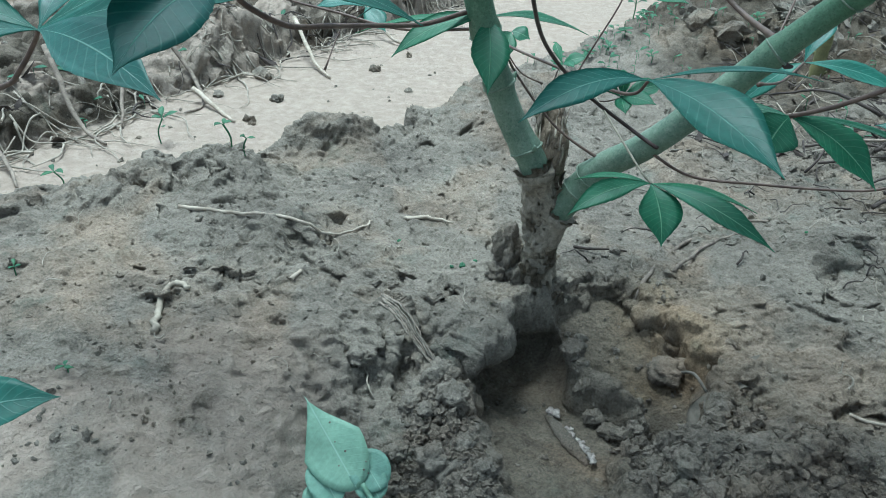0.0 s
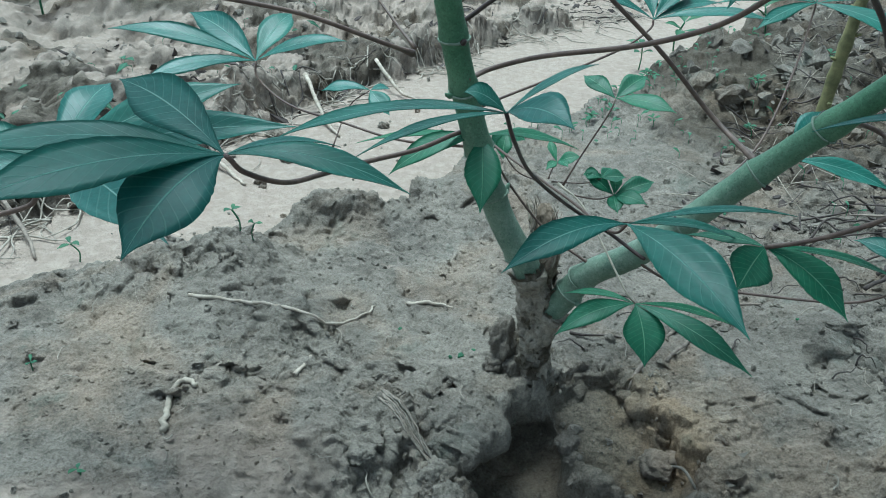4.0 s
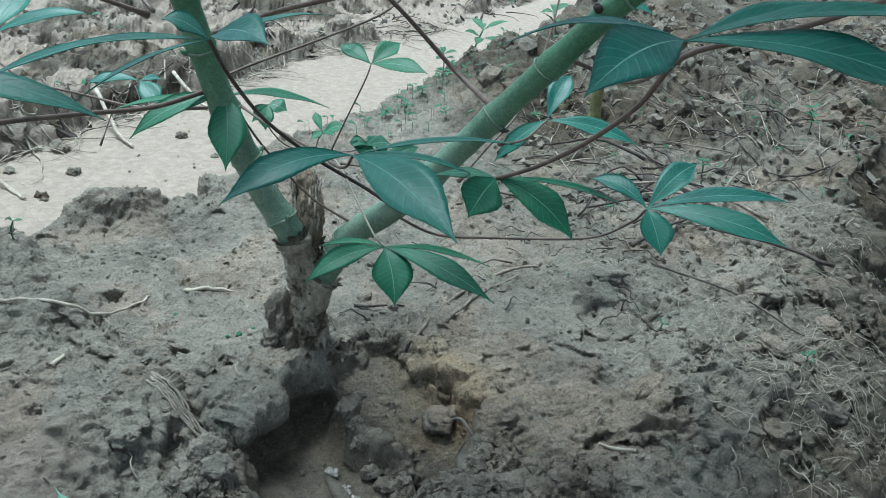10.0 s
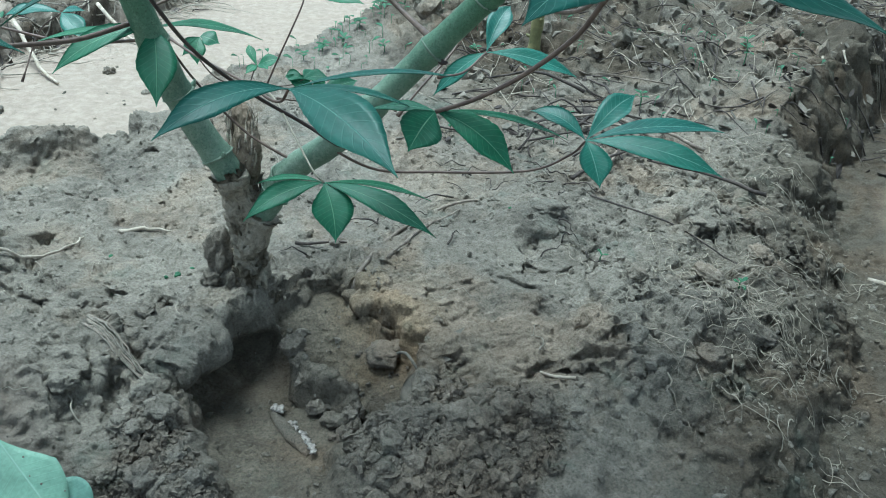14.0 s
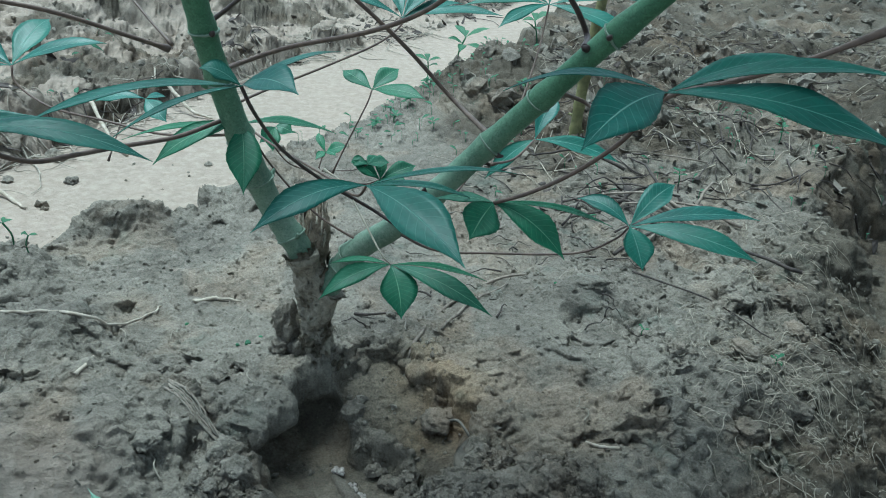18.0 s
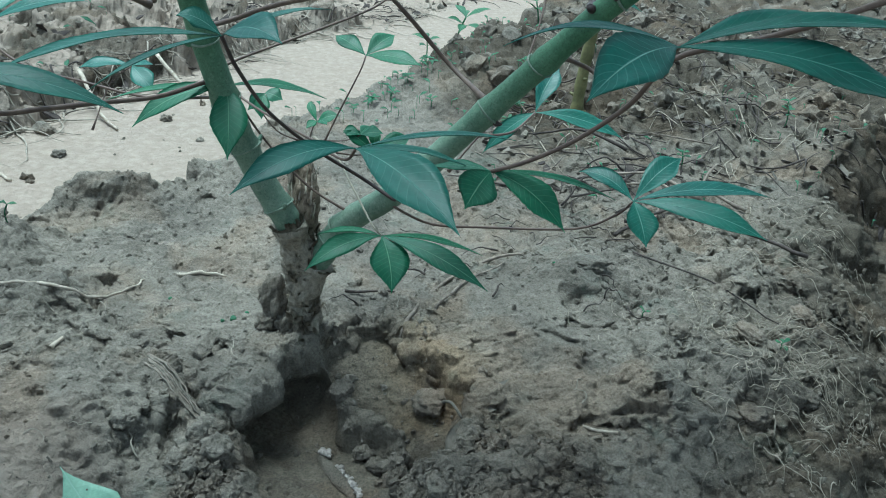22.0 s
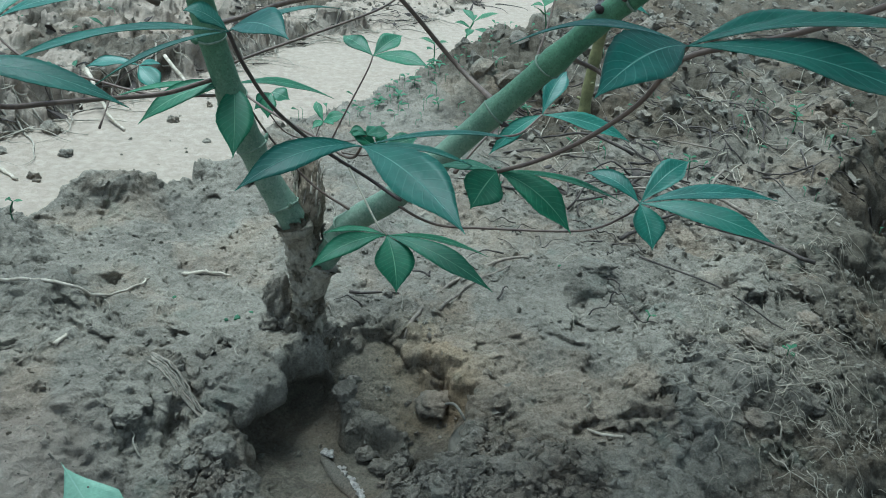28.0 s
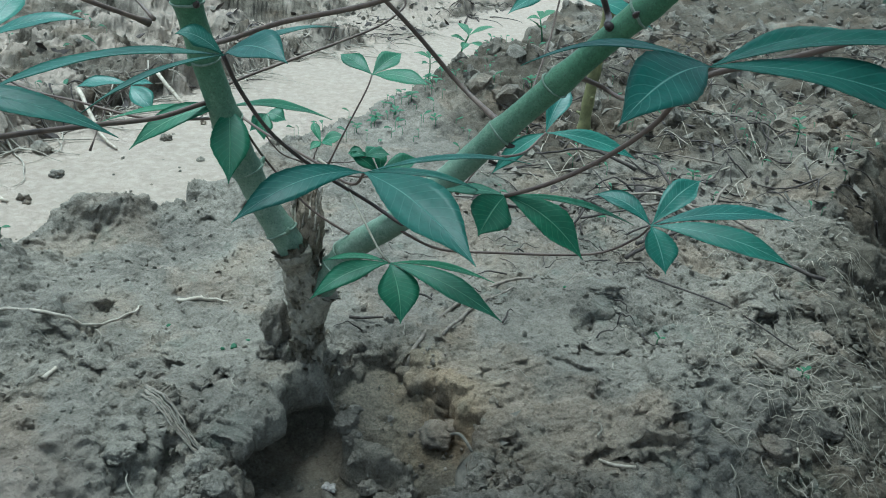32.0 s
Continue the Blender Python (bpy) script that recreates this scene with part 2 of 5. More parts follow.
stem_yellow = plain_material("yellow_stem_bark", (0.12, 0.125, 0.055), (0.25, 0.245, 0.11), 50, 0.6, 0.001)


def water_material():
    mat, nt, bsdf = shader("muddy_water")
    pos = position(nt)
    # muddy tone raised so that the base colour carries the sky's glare
    col = ramp(nt, noise_tex(nt, pos, 5, 5, 0.6, 0.4), [(0.3, (0.58, 0.50, 0.41)), (0.7, (0.67, 0.585, 0.485))])
    nt.links.new(col, bsdf.inputs["Base Color"])
    bsdf.inputs["Roughness"].default_value = 0.30
    bsdf.inputs["IOR"].default_value = 1.33
    bumped(nt, bsdf, [(noise_tex(nt, pos, 22, 3), 0.12, 0.002)])
    return mat


water_mat = water_material()

# ---- ground ----
# plan curves: the ridge's back edge, the far bank's foot, and the ridge's right-hand edge
BACK_X = (-3, -1.5, -.6, -.4, -.28, -.17, -.06, 0, .06, .22, .33, .5, .7, 1, 2, 4)
BACK_Y = (-1.2, .1, .70, .80, .84, .99, 1.06, 1.16, 1.28, 1.43, 1.56, 1.76, 2.1, 2.45, 3.7, 6.2)
FAR_X = (-3, -1.5, -.7, -.53, -.4, -.3, -.15, 0, .14, .4, .63, 1.1, 1.7, 3, 5)
FAR_Y = (-.7, .45, 1.0, 1.25, 1.5, 1.66, 1.9, 2.08, 2.28, 2.53, 2.76, 3.36, 4.1, 5.6, 8)
FOOT_Y = (-2, .1, .30, .442, .564, .70, .866, 1.12, 1.5, 2.3, 5)
FOOT_X = (0, .42, .56, .695, .835, .905, 1.02, 1.27, 1.78, 3.2, 9)
WATER = -0.130


TABLE = np.random.default_rng(5).random((512, 512)).astype(np.float32)


def hash2(ix, iy, seed):
    return TABLE[(iy + seed * 57) & 511, (ix + seed * 131) & 511]


def vnoise(x, y, seed=0):
    jx, jy = np.floor(x), np.floor(y)
    fx, fy = (x - jx).astype(np.float32), (y - jy).astype(np.float32)
    ix, iy = jx.astype(np.int32), jy.astype(np.int32)
    fx, fy = fx * fx * (3 - 2 * fx), fy * fy * (3 - 2 * fy)
    ax, bx = (ix + seed * 131) & 511, (ix + 1 + seed * 131) & 511
    ay, by = ((iy + seed * 57) & 511) * 512, ((iy + 1 + seed * 57) & 511) * 512
    flat = TABLE.ravel()
    a, c = flat[ay + ax], flat[by + ax]
    a = a + (flat[ay + bx] - a) * fx
    c = c + (flat[by + bx] - c) * fx
    return a + (c - a) * fy - 0.5


def fbm(x, y, scale, octaves=4, gain=0.5, seed=0):
    out, amp, f = 0.0, 1.0, scale
    for i in range(octaves):
        out = out + amp * vnoise(x * f + 17.3 * i, y * f - 9.1 * i, seed + i)
        amp, f = amp * gain, f * 2.03
    return out


def vnoise3(x, y, z, seed=0):
    iz = np.floor(z).astype(np.int32)
    f = (z - iz).astype(np.float32)
    f = f * f * (3 - 2 * f)
    ox, oy = hash2(iz, iz * 0 + 3, seed) * 97, hash2(iz, iz * 0 + 5, seed) * 89
    px, py = hash2(iz + 1, iz * 0 + 3, seed) * 97, hash2(iz + 1, iz * 0 + 5, seed) * 89
    return vnoise(x + ox, y + oy, seed) * (1 - f) + vnoise(x + px, y + py, seed) * f


def fbm3(x, y, z, scale, octaves=3, gain=0.55, seed=0):
    out, amp, f = 0.0, 1.0, scale
    for i in range(octaves):
        out = out + amp * vnoise3(x * f + 11.7 * i, y * f - 5.3 * i, z * f + 3.1 * i, seed + i)
        amp, f = amp * gain, f * 2.07
    return out


def cells(x, y, scale, seed=0):
    """distance to the nearest and the second nearest of scattered points"""
    gx, gy = x * scale, y * scale
    ix, iy = np.floor(gx).astype(np.int32), np.floor(gy).astype(np.int32)
    one, two = np.full(np.shape(x), 9.0), np.full(np.shape(x), 9.0)
    for dx in (-1, 0, 1):
        for dy in (-1, 0, 1):
            px, py = ix + dx, iy + dy
            d = np.hypot(px + hash2(px, py, seed) - gx, py + hash2(px, py, seed + 7) - gy)
            two = np.minimum(two, np.maximum(one, d))
            one = np.minimum(one, d)
    return one, two


def step(a, b, v):
    t = np.clip((v - a) / (b - a), 0, 1)
    return t * t * (3 - 2 * t)


def mound(x, y, cx, cy, r, h, p=1.0):
    return h * np.exp(-(((x - cx) ** 2 + (y - cy) ** 2) / (r * r)) ** p)


def groove(x, y, points, r):
    """1 on a line through the points, falling to 0 at the distance r"""
    best = np.full(np.shape(x), 9.0)
    for (ax, ay), (bx, by) in zip(points, points[1:]):
        dx, dy = bx - ax, by - ay
        t = np.clip(((x - ax) * dx + (y - ay) * dy) / (dx * dx + dy * dy), 0, 1)
        best = np.minimum(best, np.hypot(x - ax - t * dx, y - ay - t * dy))
    return 1 - step(r * 0.3, r, best)


def outline(x, y, corners):
    """distance into (+) or out of (-) a closed outline"""
    best, odd = np.full(np.shape(x), 9.0), np.zeros(np.shape(x), bool)
    for (ax, ay), (bx, by) in zip(corners, corners[1:] + corners[:1]):
        ux, uy = bx - ax, by - ay
        t = np.clip(((x - ax) * ux + (y - ay) * uy) / (ux * ux + uy * uy), 0, 1)
        best = np.minimum(best, np.hypot(x - ax - t * ux, y - ay - t * uy))
        cut = (ay > y) != (by > y)
        odd ^= cut & (x < ax + (y - ay) * ux / (uy if uy else 1e-9))
    return np.where(odd, best, -best)


SLOPE = ((.118, .640), (.130, .660), (.147, .674), (.169, .676), (.189, .668), (.200, .640), (.228, .605), (.246, .570), (.238, .530), (.222, .490), (.172, .480), (.170, .520), (.158, .562), (.140, .595), (.128, .615))
TROUGH = ((.031, .550), (.044, .570), (.062, .584), (.072, .600), (.084, .616), (.102, .627), (.118, .624), (.130, .606), (.144, .584), (.157, .556), (.166, .525), (.170, .495), (.165, .455), (.150, .410), (.100, .385), (.052, .400), (.043, .440), (.038, .490), (.030, .525))


def scarp(x, y, points, fade):
    """1 just beyond a broken line (to the right of its run), 0 before it, fading out over some way"""
    best, sign = np.full(np.shape(x), 9.0), np.zeros(np.shape(x))
    for (ax, ay), (bx, by) in zip(points, points[1:]):
        dx, dy = bx - ax, by - ay
        size = math.hypot(dx, dy)
        t = np.clip(((x - ax) * dx + (y - ay) * dy) / (size * size), 0, 1)
        d = np.hypot(x - ax - t * dx, y - ay - t * dy)
        off = ((x - ax) * dy - (y - ay) * dx) / size
        sign = np.where(d < best, np.where((t > 0.02) & (t < 0.98), off, 0.0), sign)
        best = np.minimum(best, d)
    return step(-0.0008, 0.0032, sign) * (1 - step(0.15, 1.0, best / fade))


# thin crusts of dried mud that have broken away, and cracks in the ridge's flank
SCARPS = ((((-.012, .657), (-.027, .634), (-.043, .610), (-.060, .598)), 0.008), (((.030, .640), (.012, .622), (.004, .600), (.014, .585)), 0.004),
          (((-.13, .690), (-.10, .655), (-.075, .640)), 0.004), (((-.20, .64), (-.17, .628), (-.15, .630)), 0.003),
          (((.265, .640), (.285, .630), (.310, .640)), 0.003), (((.37, .66), (.40, .648), (.43, .66)), 0.004))


def hollow(x, y):
    """the dug hole before the stump: (weight, floor) of its right slope and its trough"""
    wx, wy = x + 0.018 * fbm(x, y, 24, 3, 0.55, seed=61), y + 0.018 * fbm(x, y, 24, 3, 0.55, seed=65)
    slope = step(-0.006, 0.014, outline(wx, wy, SLOPE))
    soft = 0.011 + 0.034 * step(0.53, 0.43, y) + 0.022 * step(0.115, 0.145, x) + 0.018 * step(0.075, 0.045, x) * step(.575, .545, y) + 0.026 * step(.072, .088, x) * step(.590, .610, y)
    trough = np.clip((outline(wx, wy, TROUGH) + 0.5 * soft - 0.002) / soft, 0, 1)
    trough = trough * trough * (3 - 2 * trough)
    high = 0.001 - 0.40 * np.clip(0.672 - y, 0, 0.12) - 0.10 * np.clip(0.552 - y, 0, 0.2) + 0.25 * np.clip(x - 0.190, 0, 0.1) + 0.008 * fbm(x, y, 16, 3, 0.5, seed=67)
    low = -0.058 + 0.10 * np.clip(0.570 - y, 0, 0.3) + 0.36 * np.clip(0.070 - x, 0, 0.2) + 0.10 * np.clip(x - 0.13, 0, 0.1) + 0.007 * fbm(x, y, 14, 3, 0.5, seed=69)
    return (slope, high), (trough, low)


def ground_height(x, y):
    top = 0.018 + mound(x, y, -0.22, 0.70, 0.24, 0.030) + 0.035 * step(0.5, 1.1, x) * step(0.75, 1.05, y) + 0.02 * step(0.9, 1.25, y) * step(0.0, 0.5, x)
    top = top + mound(x, y, 0.43, 0.76, 0.09, 0.016) + mound(x, y, 0.66, 1.62, 0.26, 0.07) - mound(x, y, -.045, .425, .075, 0.034) + mound(x, y, .10, .668, .035, .012)
    top = top - 0.11 * (1 - 0.5 * step(-.06, -.16, x)) * (np.clip(0.60 - y, 0, 2) / 0.45) ** 1.5 * np.exp(-np.clip(0.2 - y, 0, 9))
    top = np.maximum(top, -0.16)
    # clods and lumps that sit on the ridge
    for cx, cy, r, h in ((-.125, 1.0, .045, .030), (-.175, .985, .03, .016), (-.225, .835, .05, .022), (-.33, .80, .045, .015),
                         (-.14, .705, .03, .014), (.005, .80, .02, .006), (.075, .70, .022, .02), (.22, .575, .018, .012),
                         (.31, .47, .03, .012), (-.09, .52, .04, .012), (.02, .50, .025, .012), (-.03, .485, .022, .008),
                         (.46, .60, .035, .015), (.42, .53, .03, .012), (.53, .57, .045, .02), (.60, .72, .05, .02),
                         (.52, .68, .03, .012), (.40, .73, .035, .012), (.30, .95, .04, .01), (.18, 1.1, .05, .012)):
        top = top + mound(x, y, cx, cy, r, h, 1.6)
    for cx, cy, r, d in ((.385, .69, .012, .010), (.33, .60, .022, .010), (.245, .80, .02, .006), (.05, .83, .02, .008), (-.06, .88, .025, .009), (.38, .585, .02, .01)):
        top = top - mound(x, y, cx, cy, r, d, 1.5)
    wx, wy = x + 0.03 * fbm(x, y, 16, 3, seed=3), y + 0.03 * fbm(x, y, 16, 3, seed=4)
    one, two = cells(wx, wy, 22, 5)
    clods = step(0.02, 0.34, two - one)
    # the sandy crown behind the stump is calm, the flanks are lumpy
    calm_top = np.exp(-((x - 0.12) / 0.24) ** 4 - ((y - 0.84) / 0.17) ** 4)
    lumpy = (0.45 + 0.55 * step(-0.16, 0.12, fbm(x, y, 6, 3, 0.55, 21))) * (1 - 0.65 * calm_top)
    billow = np.abs(fbm(wx, wy, 19, 4, 0.55, 12))
    wild = 1 + mound(x, y, -.03, .530, .045, 1.0) + mound(x, y, .54, .56, .12, 0.8) + mound(x, y, -.33, .82, .1, 0.8) + mound(x, y, .04, .49, .06, 1.8) + mound(x, y, .7, .75, .15, 1.2) + mound(x, y, .36, .41, .12, 0.3)
    lumpy = lumpy * wild * (1 - 0.7 * step(-.06, -.12, x) * step(.62, .56, y)) * (1 - 0.72 * np.exp(-((x + .005) / .055) ** 4 - ((y - .635) / .055) ** 4))
    top = top + 0.018 * fbm(x, y, 7, 3, 0.5, 1) + lumpy * (0.011 * (0.16 - billow) + 0.0035 * (clods - 0.7) + 0.0060 * fbm(x, y, 30, 2, 0.5, 14))
    pits = step(0.33, 0.40, fbm(wx, wy, 27, 2, 0.5, 16))
    top = top - 0.0045 * pits * lumpy
    # right-hand furrow
    foot = np.interp(y, FOOT_Y, FOOT_X) + 0.06 * fbm(x, y, 9, 2, 0.5, seed=31) - 0.22 * step(.50, .66, y) * np.clip(0.16 - np.abs(fbm(x * 0.35, y, 13, 2, 0.5, seed=33)), 0, 1)
    wide = np.interp(y, (.2, .44, .56, .66, .85, 1.3), (.15, .15, .20, .22, .21, .24))
    side = np.clip((x - foot + wide) / wide, 0, 1)
    side = side ** 1.35
    bed = -0.185 + 0.010 * fbm(x, y, 5, 3, seed=41) + 0.05 * step(1.2, 2.4, x)
    slump = 0.075 * fbm(x, y, 15, 3, 0.55, 51) * side * (1 - side) * 4
    top = top + (bed - top) * side + slump
    top = top + 0.046 * step(.95, 1.25, y) * step(.30, .55, x) * (fbm(x, y, 8, 4, 0.6, 55) - 0.5 * np.abs(fbm(x, y, 17, 3, 0.5, 57)))
    # back edge down to the water
    back_y = np.interp(x, BACK_X, BACK_Y) + 0.045 * fbm(x, y, 11, 2, 0.5, 71)
    fall = step(-0.015, 0.075, y - back_y)
    wet = WATER - 0.021 - 0.016 * step(-0.30, 0.05, x) + 0.020 * fbm(x, y, 4, 3, 0.5, 81) + 0.020 * (1 - step(-0.50, -0.1, x)) + 0.003 * fbm(x, y, 18, 2, 0.5, 83)
    top = top + (wet - top) * fall
    # far bank
    far_y = np.interp(x, FAR_X, FAR_Y) + 0.16 * fbm(x, y, 5, 2, 0.5, 91) + 0.07 * fbm(x, y, 17, 3, 0.5, 93)
    gap = y - far_y
    rise = step(-0.05, 0.17, gap)
    one, two = cells(wx, wy, 11, 15)
    bank = -0.055 + 0.09 * step(0.1, 1.2, gap) + 0.04 * step(1.0, 5, gap) + 0.15 * fbm(x, y, 3.2, 3, 0.42, 95) + 0.008 * (step(0.02, 0.4, two - one) - 0.5) + 0.022 * fbm(x, y, 19, 3, 0.6, 99) + 0.05 * (0.15 - np.abs(fbm(x, y, 6, 3, 0.5, 97)))
    top = top + (bank - top) * rise
    # the hole
    near = np.hypot(x - .101, y - .655) + 0.010 * fbm(x, y, 30, 2, 0.5, 105)
    top = np.maximum(top, 0.027 - 0.10 * step(0.022, 0.070, near))
    # the spoil lies lower in front of the hole
    top = top - 0.014 * step(.525, .480, y) * step(.13, .17, x) * (1 - step(.27, .38, x))
    # a broken step left of the hole, down to the flat where the leaf lies
    edge = np.interp(x, (-.20, -.12, -.05, .03), (.530, .545, .548, .560)) + 0.020 * fbm(x, y, 20, 3, 0.55, seed=107)
    top = top - (0.007 + 0.010 * step(-.08, -.03, x)) * step(-.19, -.10, x) * (1 - step(.03, .05, x)) * step(-0.004, 0.010, edge - y) * (1 - step(0.05, 0.16, edge - y))
    # heaped spoil at the front
    top = top + mound(x, y, .240, .455, .060, .012) + mound(x, y, .010, .520, .030, .008) + mound(x, y, .02, .46, .03, .010)
    crumble = 0.0045 * fbm(x, y, 30, 3, 0.5, seed=101)
    dug = hollow(x, y)
    for weight, floor in dug:
        top = top + (floor + crumble - top) * weight
    top = top - 0.012 * groove(x + 0.01 * fbm(x, y, 50, 2, seed=7), y + 0.01 * fbm(x, y, 50, 2, seed=8), ((.128, .658), (.133, .665), (.147, .679), (.169, .680), (.189, .671), (.198, .646), (.206, .624), (.232, .600)), 0.0040)
    top = top - 0.008 * groove(x + 0.01 * fbm(x, y, 50, 2, seed=7), y, ((-.10, .70), (-.045, .640), (-.02, .60), (.005, .565), (.03, .55)), 0.005)
    wx, wy = x + 0.010 * fbm(x, y, 42, 3, 0.55, seed=9), y + 0.010 * fbm(x, y, 42, 3, 0.55, seed=13)
    for line, drop in SCARPS:
        top = top - drop * scarp(wx, wy, line, 0.030)
    return top, np.clip(0.5 + 0.5 * lumpy, 0.6, 1.7) * (1 - 0.6 * np.clip(sum(part_of[0] for part_of in dug), 0, 1)) * (1 - 0.80 * np.clip(fall * (1 - rise) + step(0.85, 1, side), 0, 1)) * (1 + 1.0 * rise), dug[0][0], dug[1][0]


def spaced(lo, hi, fine, grow_lo, grow_hi):
    def outward(grow):
        d, out = 0.0, []
        while d < 90:
            d += fine + grow * d if d < 2.6 else 0.06 * d
            out.append(d)
        return np.array(out)
    return np.concatenate([lo - outward(grow_lo)[::-1], np.arange(lo, hi, fine), hi + outward(grow_hi)])


SHEET = []


def heights(x, y):
    """the height of the built sheet at places x, y"""
    xs, ys, gz = SHEET
    i, j = np.clip(np.searchsorted(xs, x) - 1, 0, len(xs) - 2), np.clip(np.searchsorted(ys, y) - 1, 0, len(ys) - 2)
    u, v = (x - xs[i]) / (xs[i + 1] - xs[i]), (y - ys[j]) / (ys[j + 1] - ys[j])
    return (gz[j, i] * (1 - u) + gz[j, i + 1] * u) * (1 - v) + (gz[j + 1, i] * (1 - u) + gz[j + 1, i + 1] * u) * v


def ground_at(x, y):
    return float(heights(x, y))


def build_ground():
    xs, ys = spaced(-0.42, 0.86, 0.0023, 0.014, 0.011), spaced(0.32, 1.00, 0.0023, 0.05, 0.0078)
    # twice as fine across the walls of the hole
    xs = np.unique(np.concatenate([xs, 0.5 * (xs[:-1] + xs[1:])[(xs[1:] > 0.0) & (xs[1:] < 0.25)]]))
    ys = np.unique(np.concatenate([ys, 0.5 * (ys[:-1] + ys[1:])[(ys[1:] > 0.48) & (ys[1:] < 0.69)]]))
    gx, gy = np.meshgrid(xs.astype(np.float32), ys.astype(np.float32))
    gz, grit, slope, trough = ground_height(gx, gy)
    # the land rolls out flat far away
    r = np.hypot(gx, gy)
    gz = gz * (1 - step(8, 20, r)) - 0.02 * step(8, 20, r)
    # steep faces bulge and crumble sideways
    sy, sx = np.gradient(gz, ys, axis=0), np.gradient(gz, xs, axis=1)
    steep = np.hypot(sx, sy)
    size = np.sqrt(1 + steep * steep)
    near = 1 - step(4, 6, r)
    face = step(0.4, 1.4, steep)
    # crumbly grain: the same in every direction, so faces and flats look alike
    push = near * grit * (0.0052 * fbm3(gx, gy, gz, 48, 4, 0.66, 301) + 0.0036 * fbm3(gx, gy, gz, 105, 3, 0.70, 311) - 0.0030 * step(0.26, 0.34, fbm3(gx, gy, gz, 62, 2, 0.5, 321)))
    holes = np.clip(slope + trough, 0, 1)
    lumps, pocks = fbm3(gx, gy, gz, 21, 4, 0.62, 201), fbm3(gx, gy, gz, 30, 3, 0.6, 211)
    push = push + near * face * (1 - 0.4 * holes) * (1 - mound(gx, gy, .075, .600, .06, 0.8)) * (0.024 - 0.010 * step(.38, .52, gx)) * lumps
    flank = step(.38, .52, gx) * (1 - step(.95, 1.1, gx)) * step(.15, .25, gy) * (1 - step(1.3, 1.6, gy))
    beyond = step(0.0, 0.05, gy - np.interp(gx, FAR_X, FAR_Y)) * (1 - step(1.5, 2.5, gy - np.interp(gx, FAR_X, FAR_Y)))
    push = push + flank * (0.006 * lumps - 0.006 * step(0.14, 0.34, pocks)) + beyond * (0.016 * fbm3(gx, gy, gz, 9, 4, 0.60, 221) - 0.014 * step(0.24, 0.36, fbm3(gx, gy, gz, 14, 3, 0.60, 231)))
    # the crust leans out over the cave under the stump
    rim = np.abs(outline(gx, gy, TROUGH))
    lip = np.exp(-(rim / 0.012) ** 2) * step(-0.030, -0.004, gz) * step(.0, .03, gx) * (1 - step(.105, .125, gx)) * step(.535, .555, gy)
    lip = lip * (0.75 + 1.2 * fbm(gx, gy, 40, 2, 0.5, seed=109))
    cave = np.exp(-(rim / 0.017) ** 2 - ((gz + 0.038) / 0.018) ** 2) * step(.022, .036, gx) * (1 - step(.114, .130, gx)) * step(.535, .555, gy)
    inward = outline(gx, gy, TROUGH)
    cx, cy = np.gradient(inward, xs, axis=1), np.gradient(inward, ys, axis=0)
    verts = np.stack([gx - sx / size * push + 0.005 * lip - 0.030 * cave * cx, gy - sy / size * push - 0.010 * lip - 0.030 * cave * cy, gz + push / size], -1).reshape(-1, 3)
    gz = gz + push / size
    nx, ny = len(xs), len(ys)
    i = (np.arange(ny - 1)[:, None] * nx + np.arange(nx - 1)[None, :]).ravel()
    quads = np.stack([i, i + 1, i + nx + 1, i + nx], -1)
    SHEET.extend((xs, ys, gz))
    me = bpy.data.meshes.new("ground")
    me.vertices.add(len(verts))
    me.vertices.foreach_set("co", verts.ravel())
    me.loops.add(quads.size)
    me.loops.foreach_set("vertex_index", quads.ravel().astype(np.int32))
    me.polygons.add(len(quads))
    me.polygons.foreach_set("loop_start", np.arange(0, quads.size, 4, dtype=np.int32))
    me.update(calc_edges=True)
    me.polygons.foreach_set("use_smooth", np.ones(len(quads), bool))
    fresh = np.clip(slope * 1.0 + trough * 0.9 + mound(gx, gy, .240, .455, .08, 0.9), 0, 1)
    bank = step(-0.01, 0.07, gy - np.interp(gx, FAR_X, FAR_Y))
    # steep bank faces get less silt and a darker tone as painted shade
    far = step(0.0, 0.10, gy - np.interp(gx, BACK_X, BACK_Y)) * (1 - bank * np.clip(0.12 + 0.45 * step(0.55, 1.1, steep) + 0.8 * step(0.02, 0.26, fbm(gx, gy, 5, 4, 0.6, 405)), 0, 1))
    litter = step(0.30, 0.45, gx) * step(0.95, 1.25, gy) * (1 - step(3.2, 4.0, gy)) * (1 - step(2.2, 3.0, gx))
    # shade on the furrow wall and floor, painted into the soil colour
    furrow_shade = step(-0.33, -0.15, gx - np.interp(gy, FOOT_Y, FOOT_X))
    humus_and_shade = np.clip(litter * (1.0 + 1.3 * fbm(gx, gy, 9, 3, 0.6, 401)) + furrow_shade * (0.9 - 0.72 * step(-0.02, 0.03, gx - np.interp(gy, FOOT_Y, FOOT_X))) + bank * np.clip(0.45 * step(0.45, 1.0, steep) + 0.9 * step(0.02, 0.26, fbm(gx, gy, 5, 4, 0.6, 405)), 0, 0.9), 0, 1)
    # pale sandy soil; its tone also makes up light at the front left
    wash = 0.75 * step(-.03, -.13, gx) * step(.60, .50, gy) * step(-0.22, 0.12, fbm(gx, gy, 13, 4, 0.6, 407)) * (1 - far) * (1 - step(0.9, 1.3, r))
